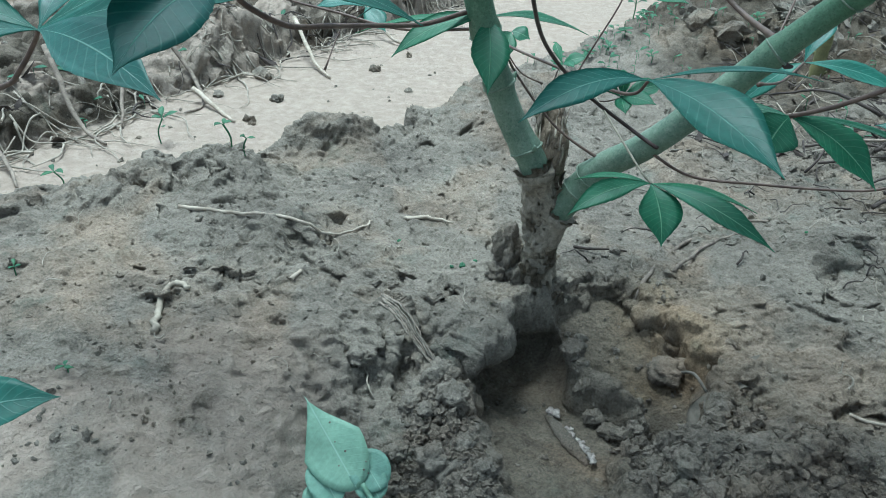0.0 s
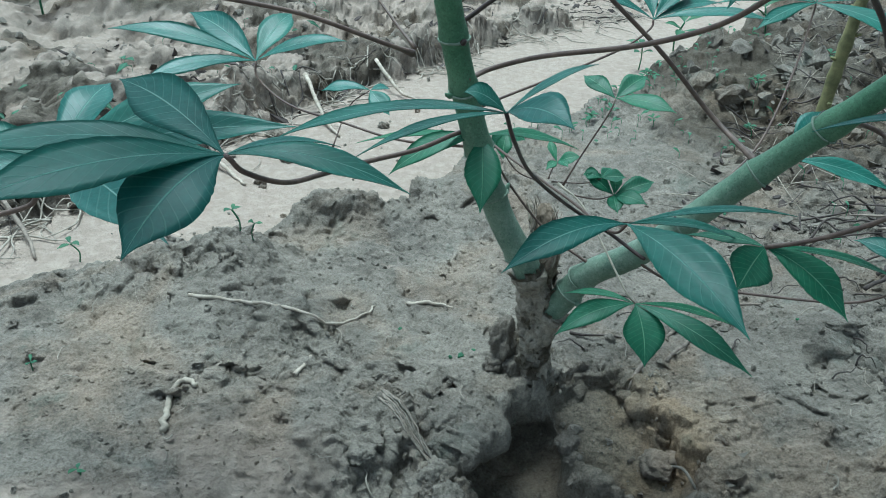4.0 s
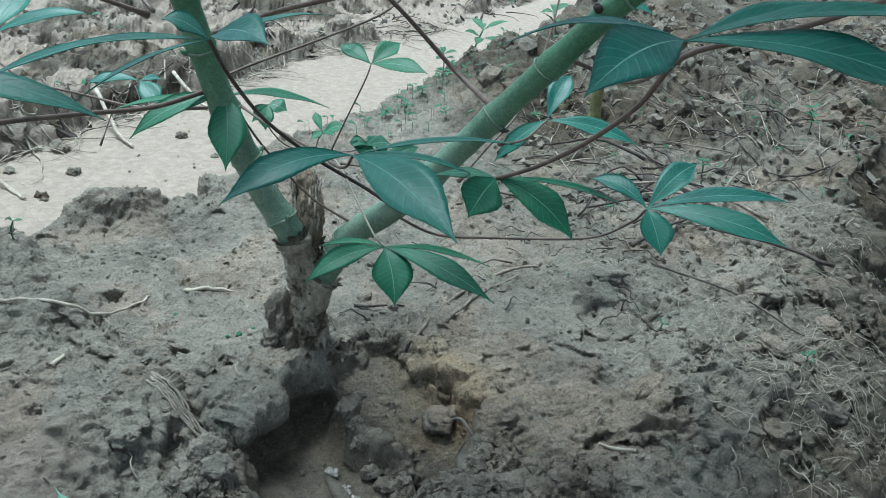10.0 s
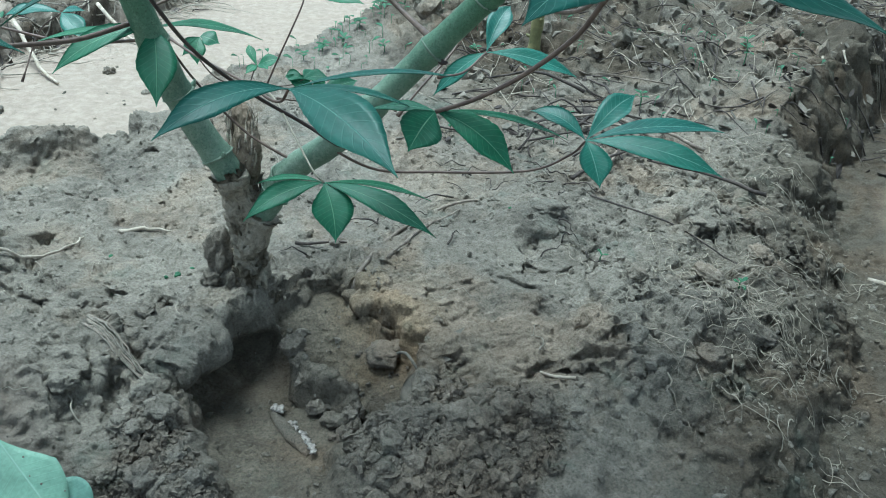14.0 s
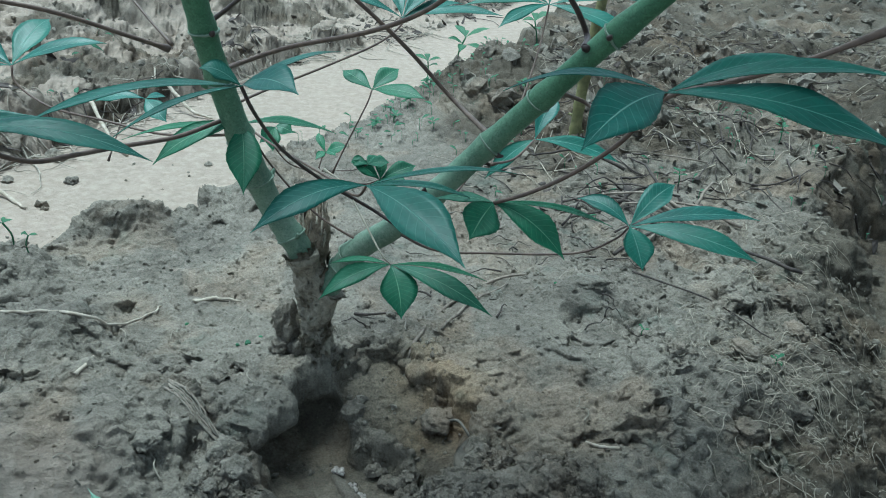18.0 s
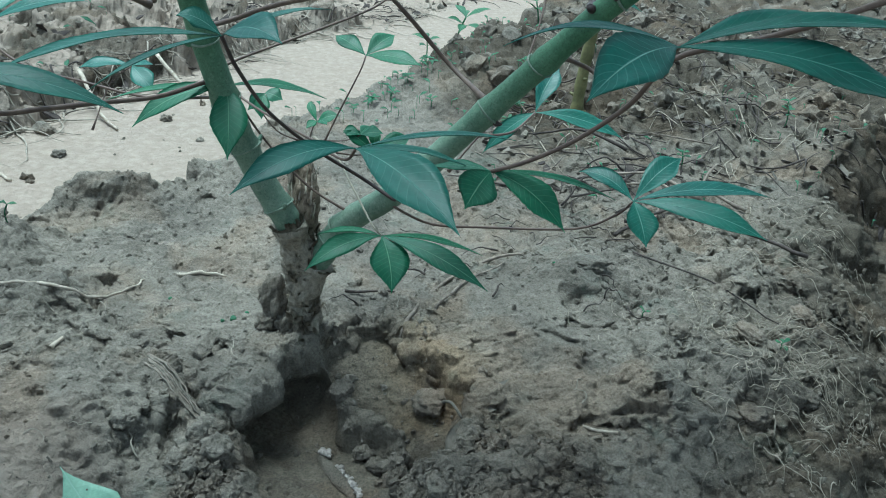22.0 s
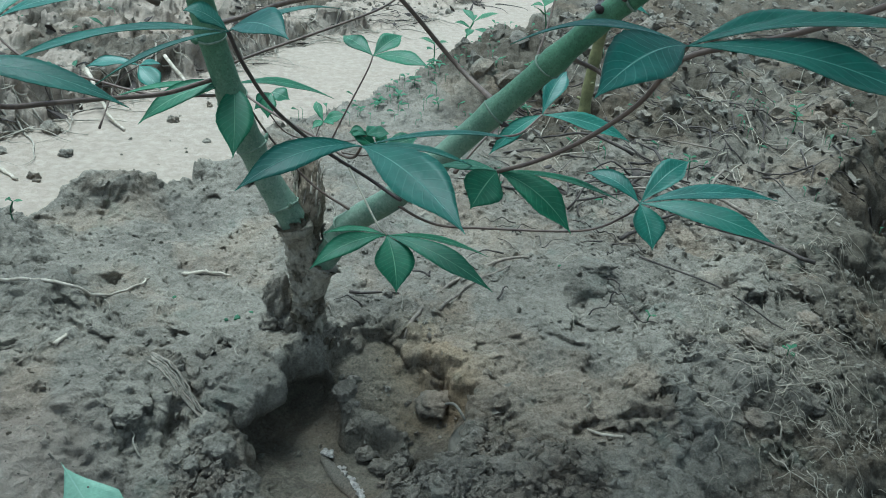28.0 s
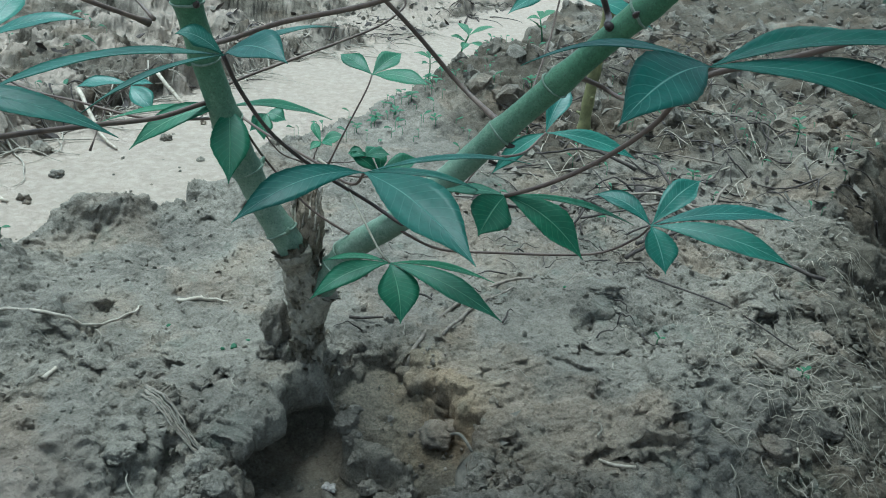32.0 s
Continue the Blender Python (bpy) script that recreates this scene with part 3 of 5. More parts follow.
    ochre = np.clip((mound(gx, gy, .215, .655, .035, 1.0) + mound(gx, gy, .232, .600, .032, 1.1) + mound(gx, gy, .195, .575, .03, .7)) * (0.9 + 1.6 * fbm(gx, gy, 40, 3, 0.6, 403)), 0, 1)
    for key, v in (("dug", fresh), ("humus_and_shade", humus_and_shade * (1 - far)), ("silt", np.clip(far * 0.9 + wash, 0, 1)), ("ochre", ochre)):
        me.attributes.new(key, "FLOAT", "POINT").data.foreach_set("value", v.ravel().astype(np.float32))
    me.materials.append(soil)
    return tagged(new("ground", me), "crumbly grey-brown soil ridge with furrows on both sides", "ground", kind="structure")


build_ground()


def build_water():
    bm = bmesh.new()
    last = None
    for x in np.arange(-1.6, 4.0, 0.08):
        a, b = np.interp(x, BACK_X, BACK_Y) - 0.02, np.interp(x, FAR_X, FAR_Y) + 0.12
        row = [bm.verts.new((x, a + (b - a) * k / 6, WATER)) for k in range(7)]
        if last:
            for k in range(6):
                bm.faces.new((last[k], row[k], row[k + 1], last[k + 1]))
        last = row
    me = bpy.data.meshes.new("water")
    bm.to_mesh(me)
    bm.free()
    me.materials.append(water_mat)
    tagged(new("water", me), "shallow beige muddy water lying in the furrow", "water", kind="structure")


build_water()

# ---- building helpers ----


def part(name, me, material, parent=None, label="", smooth=True):
    """links a mesh (or bmesh) as one object under a thing or a part"""
    if isinstance(me, bmesh.types.BMesh):
        bm, me = me, bpy.data.meshes.new(name)
        bm.to_mesh(me)
        bm.free()
    if material and not me.materials:
        me.materials.append(material)
    if smooth:
        me.polygons.foreach_set("use_smooth", [True] * len(me.polygons))
    ob = new(name, me)
    if parent:
        ob.parent = parent
        ob.matrix_parent_inverse = parent.matrix_world.inverted()
    if label:
        ob["label"] = label
    return ob


def thing(name, place, label, category, group="", kind=""):
    ob = new(name)
    ob.empty_display_size = 0.05
    ob.matrix_world = Matrix.Translation(place)
    return tagged(ob, label, category, group, kind)


def smooth_line(points, per=6):
    """a Catmull-Rom line through the points"""
    p = [Vector(q) for q in points]
    if len(p) == 2:
        return [p[0].lerp(p[1], k / per) for k in range(per + 1)]
    p = [p[0] * 2 - p[1]] + p + [p[-1] * 2 - p[-2]]
    out = []
    for i in range(1, len(p) - 2):
        for k in range(per):
            t = k / per
            out.append(0.5 * ((2 * p[i]) + (p[i + 1] - p[i - 1]) * t + (2 * p[i - 1] - 5 * p[i] + 4 * p[i + 1] - p[i + 2]) * t * t
                              + (3 * p[i] - p[i - 1] - 3 * p[i + 1] + p[i + 2]) * t ** 3))
    return out + [p[-2]]


def tube(bm, line, radius, sides=8, rough=0.0, seed=0):
    """sweeps a ring along a line; radius: a number or a function of 0..1"""
    rnd = random.Random(seed)
    n, rings = len(line), []
    side = None
    for i, q in enumerate(line):
        d = (line[min(i + 1, n - 1)] - line[max(i - 1, 0)]).normalized()
        if side is None:
            side = d.orthogonal().normalized()
        side = (side - d * side.dot(d)).normalized()
        up = d.cross(side)
        r = radius(i / (n - 1)) if callable(radius) else radius
        ring = []
        for k in range(sides):
            a = 2 * math.pi * k / sides
            rr = r * (1 + rough * (rnd.random() - 0.5))
            ring.append(bm.verts.new(q + side * (rr * math.cos(a)) + up * (rr * math.sin(a))))
        rings.append(ring)
    for a, b in zip(rings, rings[1:]):
        for k in range(sides):
            bm.faces.new((a[k], a[(k + 1) % sides], b[(k + 1) % sides], b[k]))
    bm.faces.new(rings[0][::-1])
    bm.faces.new(rings[-1])


def blade(hub, tip, width, face, arch, seed=0, nu=22, nv=6, blunt=0.0, base=0.0, camera_side=Vector((0.0, -0.80, 0.60))):
    """one leaf lobe from the hub to the tip: a bowed, folded, thin blade with both sides"""
    rnd = random.Random(seed)
    hub, tip = Vector(hub), Vector(tip)
    # face turns the blade from level towards the camera, to fit its view
    flat = (Vector((0, 0, 1)) * (1 - face) + camera_side * face).normalized()
    bow = (hub + tip) / 2 + Vector((0, 0, arch * 2)) + Vector((rnd.uniform(-1, 1), rnd.uniform(-1, 1), 0)) * 0.004
    fold, wave, ph = rnd.uniform(0.03, 0.11), rnd.uniform(0.04, 0.09), rnd.uniform(0, 6)
    bm = bmesh.new()
    uvl = bm.loops.layers.uv.new("UVMap")
    peak = 0.55 + rnd.uniform(-0.04, 0.06)
    rows = {1: [], -1: []}
    for i in range(nu + 1):
        u = i / nu
        q = hub * (1 - u) ** 2 + bow * (2 * u * (1 - u)) + tip * u * u
        d = ((bow - hub) * (1 - u) + (tip - bow) * u).normalized()
        across = d.cross(flat).normalized()
        n = across.cross(d).normalized()
        k = u / peak if u < peak else (1 - u) / (1 - peak)
        w = width / 2 * max(0.03 if u < 0.5 else 0.004, math.sin(k * math.pi / 2) ** 1.3 if u < peak else math.sin(k * math.pi / 2) ** (1.5 - 0.6 * blunt))
        w *= 1 + 0.022 * math.sin(i * 2.9 + ph)
        w = max(w, width / 2 * base * (1 - u) ** 0.4)
        for sgn in (1, -1):
            row = []
            for j in range(nv + 1):
                v = j / nv * 2 - 1
                lift = abs(v) * fold * w * 2 + wave * w * math.sin(u * 11 + ph + v) * abs(v)
                row.append(bm.verts.new(q + across * (w * v) + n * (lift + sgn * 0.00022)))
            rows[sgn].append(row)

    def quad(vs, uvs):
        f = bm.faces.new(vs)
        for loop, c in zip(f.loops, uvs):
            loop[uvl].uv = c

    for sgn in (1, -1):
        for i in range(nu):
            for j in range(nv):
                a, b = rows[sgn][i], rows[sgn][i + 1]
                vs, us = [a[j], a[j + 1], b[j + 1], b[j]], [(i / nu, j / nv), (i / nu, (j + 1) / nv), ((i + 1) / nu, (j + 1) / nv), ((i + 1) / nu, j / nv)]
                quad(vs if sgn > 0 else vs[::-1], us if sgn > 0 else us[::-1])
    for i in range(nu):
        for j in (0, nv):
            vs = [rows[1][i][j], rows[1][i + 1][j], rows[-1][i + 1][j], rows[-1][i][j]]
            quad(vs, [(i / nu, j / nv), ((i + 1) / nu, j / nv), ((i + 1) / nu, j / nv), (i / nu, j / nv)])
    return bm


# ---- the cassava plant ----
FOOT = (0.10, 0.655, 0.0)
plant = thing("cassava_plant", FOOT, "cassava plant with two green stems rising from a rough stump", "plant")
COUNT = [0]


STEM_L = ((.089, .642, .140), (.084, .638, .153), (.0585, .640, .20), (.037, .632, .265), (.020, .622, .33), (.006, .604, .40), (-.02, .57, .52), (-.05, .55, .75), (-.04, .53, 1.05))
STEM_R = ((.109, .648, .101), (.119, .643, .116), (.139, .632, .150), (.178, .606, .190), (.245, .587, .265), (.305, .547, .345), (.39, .49, .46), (.47, .45, .62), (.52, .42, .95))


def joined(line):
    """a stalk that ends close by a stem runs on into it"""
    pts = [Vector(q) for q in line]
    axis = [q for s in (STEM_L, STEM_R) for q in smooth_line(s, 14)]
    near = min(axis, key=lambda q: (q - pts[-1]).length)
    gap = (near - pts[-1]).length
    if 0.004 < gap < 0.05:
        pts.append(pts[-1].lerp(near, 1 - 0.006 / gap) if gap > 0.006 else near)
    return pts


def leaf(hub, lobes, line, r, material, owner=None, green=None):
    """a hand-shaped leaf: its stalk, and each lobe under it"""
    bm = bmesh.new()
    pts = [hub] + joined(line)
    r *= 0.66
    tube(bm, smooth_line(pts, 5), lambda u: r * (0.8 + 0.25 * u + 0.9 * max(0, u - 0.92) / 0.08 * 0.9), 8)
    st = part("leaf_stalk", bm, material, owner or plant)
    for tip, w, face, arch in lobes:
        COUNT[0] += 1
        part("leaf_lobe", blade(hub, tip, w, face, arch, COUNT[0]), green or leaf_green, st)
    return st


def stalk(line, r0, r1, material):
    bm = bmesh.new()
    r0, r1 = r0 * 0.7, r1 * 0.66
    tube(bm, smooth_line(joined(line[::-1])[::-1], 6), lambda u: (r0 + (r1 - r0) * u) * (1 + 0.6 * math.exp(-u * 22)), 9)
    return part("leaf_stalk", bm, material, plant)


def stem(line, r0, r1, nodes, seed):
    rnd = random.Random(seed)
    bm = bmesh.new()
    pts = smooth_line(line, 14)
    n = len(pts)

    def rad(u):
        bulge = sum(0.0016 * math.exp(-((u - k) * n / 1.1) ** 2) for k in nodes)
        return r0 + (r1 - r0) * u + bulge
    tube(bm, pts, rad, 20, 0.035, seed)
    ob = part("stem", bm, stem_green, plant)
    for k in nodes:
        i = min(n - 2, int(k * (n - 1)))
        d = (pts[i + 1] - pts[i]).normalized()
        ring = bmesh.new()
        a0 = rnd.uniform(0, 6.28)
        s = d.orthogonal().normalized()
        arc = [pts[i] + (Matrix.Rotation(a0 + 6.1 * q / 24, 3, d) @ s) * (rad(k) * 1.0) + d * (0.0016 * math.sin(q * .26) + rnd.uniform(-.0002, .0002)) for q in range(25)]
        tube(ring, arc, lambda u: 0.0006 + 0.0006 * math.sin(math.pi * u) ** 3, 6, 0.35, seed)
        part("leaf_scar", ring, scar_pale, ob, "pale corky ring")
        # the stub that a fallen leaf leaves on its ring
        out = (Matrix.Rotation(a0 + 3.0, 3, d) @ s)
        knob = bmesh.new()
        at = pts[i] + out * rad(k)
        tube(knob, [at - out * .002, at + out * .0012 + d * .0006, at + out * .0034 + d * .0026, at + out * .0042 + d * .0042], lambda u: (.0026, .0024, .0016, .0007)[min(3, int(u * 3.99))], 8, .25, seed + i)
        part("bud", knob, stalk_dark if rnd.random() < .5 else stem_green, ob, "small dark bud")
    return ob


stem(STEM_L, .0127, .0078, (.165, .29, .37, .47, .55, .64), 3)
stem(STEM_R, .0130, .0072, (.17, .23, .42, .50, .58, .66), 4)


def gnarled(line, radius, seed, deep=1.0, sides=56):
    """a rough, knotted woody column"""
    bm = bmesh.new()
    tube(bm, line, radius, sides, 0.0, seed)
    off = Vector((seed * 3.7, seed * 1.3, 0))
    rows = len(line)
    bm.verts.ensure_lookup_table()
    for i in range(rows):
        c = line[i]
        for k in range(sides):
            v = bm.verts[i * sides + k]
            q = v.co.copy()
            out = (q - c).normalized()
            knots = noise.fractal(q * 75 + off, 0.8, 2.1, 4) * 0.0036 + abs(noise.noise(Vector((out.x * 3, out.y * 3, q.z * 22)) + off)) * 0.0050 - 0.0018
            folds = -0.0026 * (1 - min(1, abs(noise.noise(Vector((out.x * 4.5 + q.z * 18, out.y * 4.5, q.z * 9)) + off)) * 6))
            v.co = q + out * (knots + folds) * deep
    return bm


def stump():
    line = smooth_line([(.102, .661, -.02), (.102, .660, .02), (.1005, .657, .05), (.099, .653, .085), (.097, .652, .115), (.095, .651, .140), (.096, .652, .155)], 20)
    bm = gnarled(line, lambda u: 0.0152 + 0.011 * max(0, 0.42 - u) ** 1.5 * 2.6 + 0.0016 * math.exp(-((u - .62) / .08) ** 2) - 0.004 * max(0, u - .8), 5)
    ob = part("stump", bm, stump_bark, plant, "rough grey-brown mud-caked stump")
    # the dry stub of the old stem, split into fibres
    old = smooth_line([(.096, .652, .125), (.101, .653, .158), (.100, .664, .180), (.098, .673, .196)], 12)
    part("dead_stub", gnarled(old, lambda u: .0126 + .0018 * math.sin(u * 5) - .0040 * max(0, u - .75) * 4, 8, .8, 40), stub_wood, ob, "brown splintered stub of an old stem")
    # swollen, flaking collar where the tall stem leaves the stump
    collar = smooth_line([(.099, .652, .100), (.095, .649, .120), (.090, .643, .136), (.086, .640, .147)], 10)
    part("collar", gnarled(collar, lambda u: .0158 + .0012 * math.sin(u * 9), 13, .8, 48), stump_bark, ob, "flaking corky collar")
    collar = smooth_line([(.101, .655, .068), (.106, .650, .088), (.112, .647, .103)], 10)
    part("collar", gnarled(collar, lambda u: .0160 + .0008 * math.sin(u * 9), 17, .6, 48), stump_bark, ob, "flaking corky collar")
    flakes = random.Random(19)
    for i in range(86):
        z = flakes.uniform(.0, .150)
        a = flakes.uniform(2.7, 6.8)
        out = Vector((math.cos(a), math.sin(a), 0))
        side = Vector((-out.y, out.x, 0))
        at = Vector((.1015 - .05 * max(0, z - .05), .659 - .08 * max(0, z - .02), z)) + out * (.0160 + 0.010 * max(0, .05 - z) / .05)
        w, h, curl = flakes.uniform(.002, .006), flakes.uniform(.005, .014), flakes.uniform(.001, .004)
        lean = flakes.uniform(-.6, .6)
        m = bmesh.new()
        rows = []
        for q in range(4):
            u = q / 3
            mid = at + Vector((0, 0, h * (u - .5))) + side * (lean * h * (u - .5)) + out * (curl * u * u - .001)
            half = w * (1 - .5 * u) * flakes.uniform(.6, 1.1)
            rows.append([m.verts.new(mid - side * half - out * .001), m.verts.new(mid + out * flakes.uniform(.0002, .0012)), m.verts.new(mid + side * half - out * .001)])
        for r0, r1 in zip(rows, rows[1:]):
            for k in range(2):
                m.faces.new((r0[k], r0[k + 1], r1[k + 1], r1[k]))
        bmesh.ops.solidify(m, geom=m.faces[:], thickness=.0009)
        part("bark_flake", m, stump_bark, ob)
    axis = (Vector((.0585, .640, .200)) - Vector((.088, .641, .144))).normalized()
    for foot, way, n in ((Vector((.0868, .6402, .146)), axis, 26), (Vector((.1125, .6467, .1035)), Vector((.62, -.33, .71)).normalized(), 20)):
        first = way.orthogonal().normalized()
        for i in range(n):
            out = Matrix.Rotation(6.28 * i / n + flakes.uniform(-.1, .1), 3, way) @ first
            side = way.cross(out)
            m = bmesh.new()
            w, h = flakes.uniform(.0025, .0055), flakes.uniform(.006, .015)
            rows = []
            for q in range(4):
                u = q / 3
                mid = foot + out * (.0142 + .0035 * u * u * flakes.uniform(.2, 1.4)) + way * (h * (u - .45))
                half = w * (1 - .75 * u)
                rows.append([m.verts.new(mid - side * half - out * .0012), m.verts.new(mid + out * .0006), m.verts.new(mid + side * half - out * .0012)])
            for r0, r1 in zip(rows, rows[1:]):
                for k in range(2):
                    m.faces.new((r0[k], r0[k + 1], r1[k + 1], r1[k]))
            bmesh.ops.solidify(m, geom=m.faces[:], thickness=.0009)
            part("bark_flake", m, stump_bark, ob)
    rnd = random.Random(9)
    for i in range(46):
        fib = bmesh.new()
        a = rnd.uniform(0, 6.28)
        k = rnd.randint(2, len(old) - 12)
        n = rnd.randint(8, 22)
        run = [old[min(len(old) - 1, k + q)] + Vector((math.cos(a + q * .03), math.sin(a + q * .03), .1)) * (.0122 + rnd.uniform(-.0006, .0012)) for q in range(0, n, 3)]
        run[-1] = run[-1] + Vector((rnd.uniform(-.004, .004), rnd.uniform(-.004, .004), rnd.uniform(.002, .012)))
        if len(run) > 2:
            tube(fib, smooth_line(run, 3), lambda u: 0.0013 * (1.15 - u), 5, .3, i)
            part("wood_splinter", fib, (grey_wood, pale_wood, stub_wood)[i % 3], ob)


stump()
leaf((0.039, 0.632, 0.272), [((-0.033, 0.613, 0.244), 0.023, 0.45, 0.008), ((0.039, 0.577, 0.229), 0.029, 0.85, 0.006), ((0.121, 0.651, 0.256), 0.014, 0.25, 0.007), ((-0.067, 0.687, 0.242), 0.012, 0.2, 0.006)],
     ((0.047, 0.638, 0.259), (0.067, 0.650, 0.222), (0.103, 0.645, 0.180), (0.142, 0.628, 0.158),), 0.0017, stalk_brown, green=leaf_fresh)
leaf((0.045, 0.452, 0.351), [((-0.099, 0.501, 0.312), 0.019, 0.2, 0.011), ((-0.049, 0.515, 0.296), 0.015, 0.3, 0.007), ((0.078, 0.413, 0.356), 0.027, 0.55, 0.007), ((0.021, 0.452, 0.362), 0.016, 0.5, 0.004), ((0.122, 0.610, 0.338), 0.008, 0.2, 0.006)],
     ((0.053, 0.476, 0.325), (0.072, 0.540, 0.278), (0.107, 0.590, 0.233), (0.147, 0.610, 0.200), (0.172, 0.596, 0.186),), 0.0024, stalk_dark)
leaf((0.125, 0.468, 0.277), [((0.046, 0.423, 0.265), 0.022, 0.55, 0.010), ((0.173, 0.369, 0.260), 0.034, 0.85, 0.008), ((0.245, 0.504, 0.269), 0.009, 0.1, 0.007), ((0.218, 0.520, 0.242), 0.011, 0.3, 0.006)],
     ((0.121, 0.478, 0.266), (0.115, 0.509, 0.257), (0.106, 0.563, 0.248), (0.067, 0.689, 0.233), (0.041, 0.752, 0.233),), 0.0018, stalk_brown)
leaf((0.152, 0.521, 0.188), [((0.093, 0.503, 0.170), 0.018, 0.5, 0.006), ((0.155, 0.483, 0.159), 0.030, 0.9, 0.003), ((0.222, 0.462, 0.169), 0.018, 0.65, 0.007), ((0.106, 0.558, 0.173), 0.009, 0.2, 0.004), ((0.237, 0.534, 0.161), 0.009, 0.2, 0.006)],
     ((0.145, 0.529, 0.195), (0.135, 0.582, 0.206), (0.125, 0.634, 0.215), (0.113, 0.690, 0.208),), 0.0014, stalk_pale, green=leaf_fresh)
leaf((0.228, 0.503, 0.246), [((0.201, 0.468, 0.232), 0.030, 0.9, 0.003), ((0.276, 0.465, 0.213), 0.025, 0.8, 0.007), ((0.337, 0.519, 0.214), 0.009, 0.3, 0.007), ((0.185, 0.541, 0.235), 0.014, 0.3, 0.004)],
     ((0.252, 0.490, 0.259), (0.278, 0.472, 0.281), (0.301, 0.448, 0.313), (0.315, 0.427, 0.348), (0.359, 0.423, 0.360), (0.405, 0.419, 0.374), (0.472, 0.425, 0.395),), 0.003, stalk_brown, green=leaf_fresh)
leaf((0.367, 0.548, 0.200), [((0.331, 0.585, 0.213), 0.020, 0.55, 0.006), ((0.423, 0.581, 0.225), 0.023, 0.6, 0.006), ((0.486, 0.536, 0.206), 0.019, 0.35, 0.008), ((0.459, 0.488, 0.189), 0.025, 0.6, 0.008), ((0.368, 0.513, 0.174), 0.028, 0.9, 0.003)],
     ((0.358, 0.555, 0.185), (0.326, 0.565, 0.168), (0.251, 0.590, 0.160), (0.207, 0.600, 0.160), (0.176, 0.600, 0.176),), 0.0018, stalk_brown)
leaf((0.165, 0.742, 0.272), [((0.139, 0.776, 0.283), 0.020, 0.6, 0.003), ((0.196, 0.765, 0.287), 0.020, 0.6, 0.003), ((0.213, 0.708, 0.271), 0.020, 0.6, 0.004)],
     ((0.159, 0.737, 0.258), (0.139, 0.743, 0.214), (0.125, 0.743, 0.184),), 0.0013, stalk_brown, green=leaf_fresh)
leaf((0.281, 0.361, 0.370), [((0.204, 0.290, 0.361), 0.031, 0.70, 0.007), ((0.400, 0.302, 0.350), 0.033, 0.42, 0.011), ((0.419, 0.335, 0.382), 0.019, 0.2, 0.011), ((0.407, 0.403, 0.377), 0.019, 0.3, 0.008), ((0.205, 0.427, 0.354), 0.013, 0.2, 0.011)],
     ((0.289, 0.383, 0.361), (0.318, 0.482, 0.321), (0.328, 0.555, 0.302), (0.322, 0.580, 0.304),), 0.0028, stalk_brown)
leaf((0.351, 0.772, 0.207), [((0.386, 0.808, 0.245), 0.025, 0.5, 0.006), ((0.447, 0.752, 0.184), 0.023, 0.6, 0.007), ((0.298, 0.777, 0.160), 0.022, 0.5, 0.006)],
     ((0.315, 0.728, 0.201), (0.280, 0.691, 0.209),), 0.002, stalk_brown)
leaf((-0.104, 0.414, 0.336), [((-0.138, 0.345, 0.309), 0.043, 0.85, 0.008), ((-0.178, 0.474, 0.357), 0.032, 0.75, 0.006), ((-0.228, 0.380, 0.347), 0.026, 0.30, 0.010), ((-0.206, 0.336, 0.337), 0.034, 0.55, 0.010), ((-0.006, 0.411, 0.318), 0.018, 0.45, 0.010), ((-0.051, 0.475, 0.319), 0.009, 0.15, 0.006)],
     ((-0.101, 0.413, 0.334), (-0.096, 0.422, 0.323), (-0.080, 0.447, 0.307), (-0.063, 0.481, 0.299), (-0.042, 0.530, 0.288), (-0.010, 0.590, 0.275), (0.018, 0.626, 0.275),), 0.0028, stalk_brown)
leaf((-0.270, 0.562, 0.269), [((-0.157, 0.458, 0.258), 0.043, 0.85, 0.010), ((-0.255, 0.645, 0.302), 0.036, 0.70, 0.010), ((-0.143, 0.611, 0.315), 0.033, 0.70, 0.008), ((-0.092, 0.559, 0.301), 0.032, 0.65, 0.009), ((-0.350, 0.560, 0.285), 0.032, 0.5, 0.008), ((-0.345, 0.500, 0.262), 0.034, 0.6, 0.008)],
     ((-0.277, 0.568, 0.259), (-0.292, 0.568, 0.238), (-0.310, 0.572, 0.224), (-0.394, 0.592, 0.195),), 0.0032, stalk_brown)
leaf((-0.168, 0.767, 0.290), [((-0.301, 0.766, 0.316), 0.024, 0.45, 0.011), ((-0.248, 0.840, 0.317), 0.030, 0.7, 0.007), ((-0.144, 0.834, 0.320), 0.030, 0.7, 0.007), ((-0.083, 0.770, 0.310), 0.020, 0.4, 0.008), ((-0.261, 0.715, 0.281), 0.022, 0.45, 0.008)],
     ((-0.165, 0.760, 0.275), (-0.134, 0.739, 0.258), (-0.084, 0.711, 0.253), (-0.031, 0.683, 0.248), (0.020, 0.640, 0.260),), 0.0019, stalk_brown)
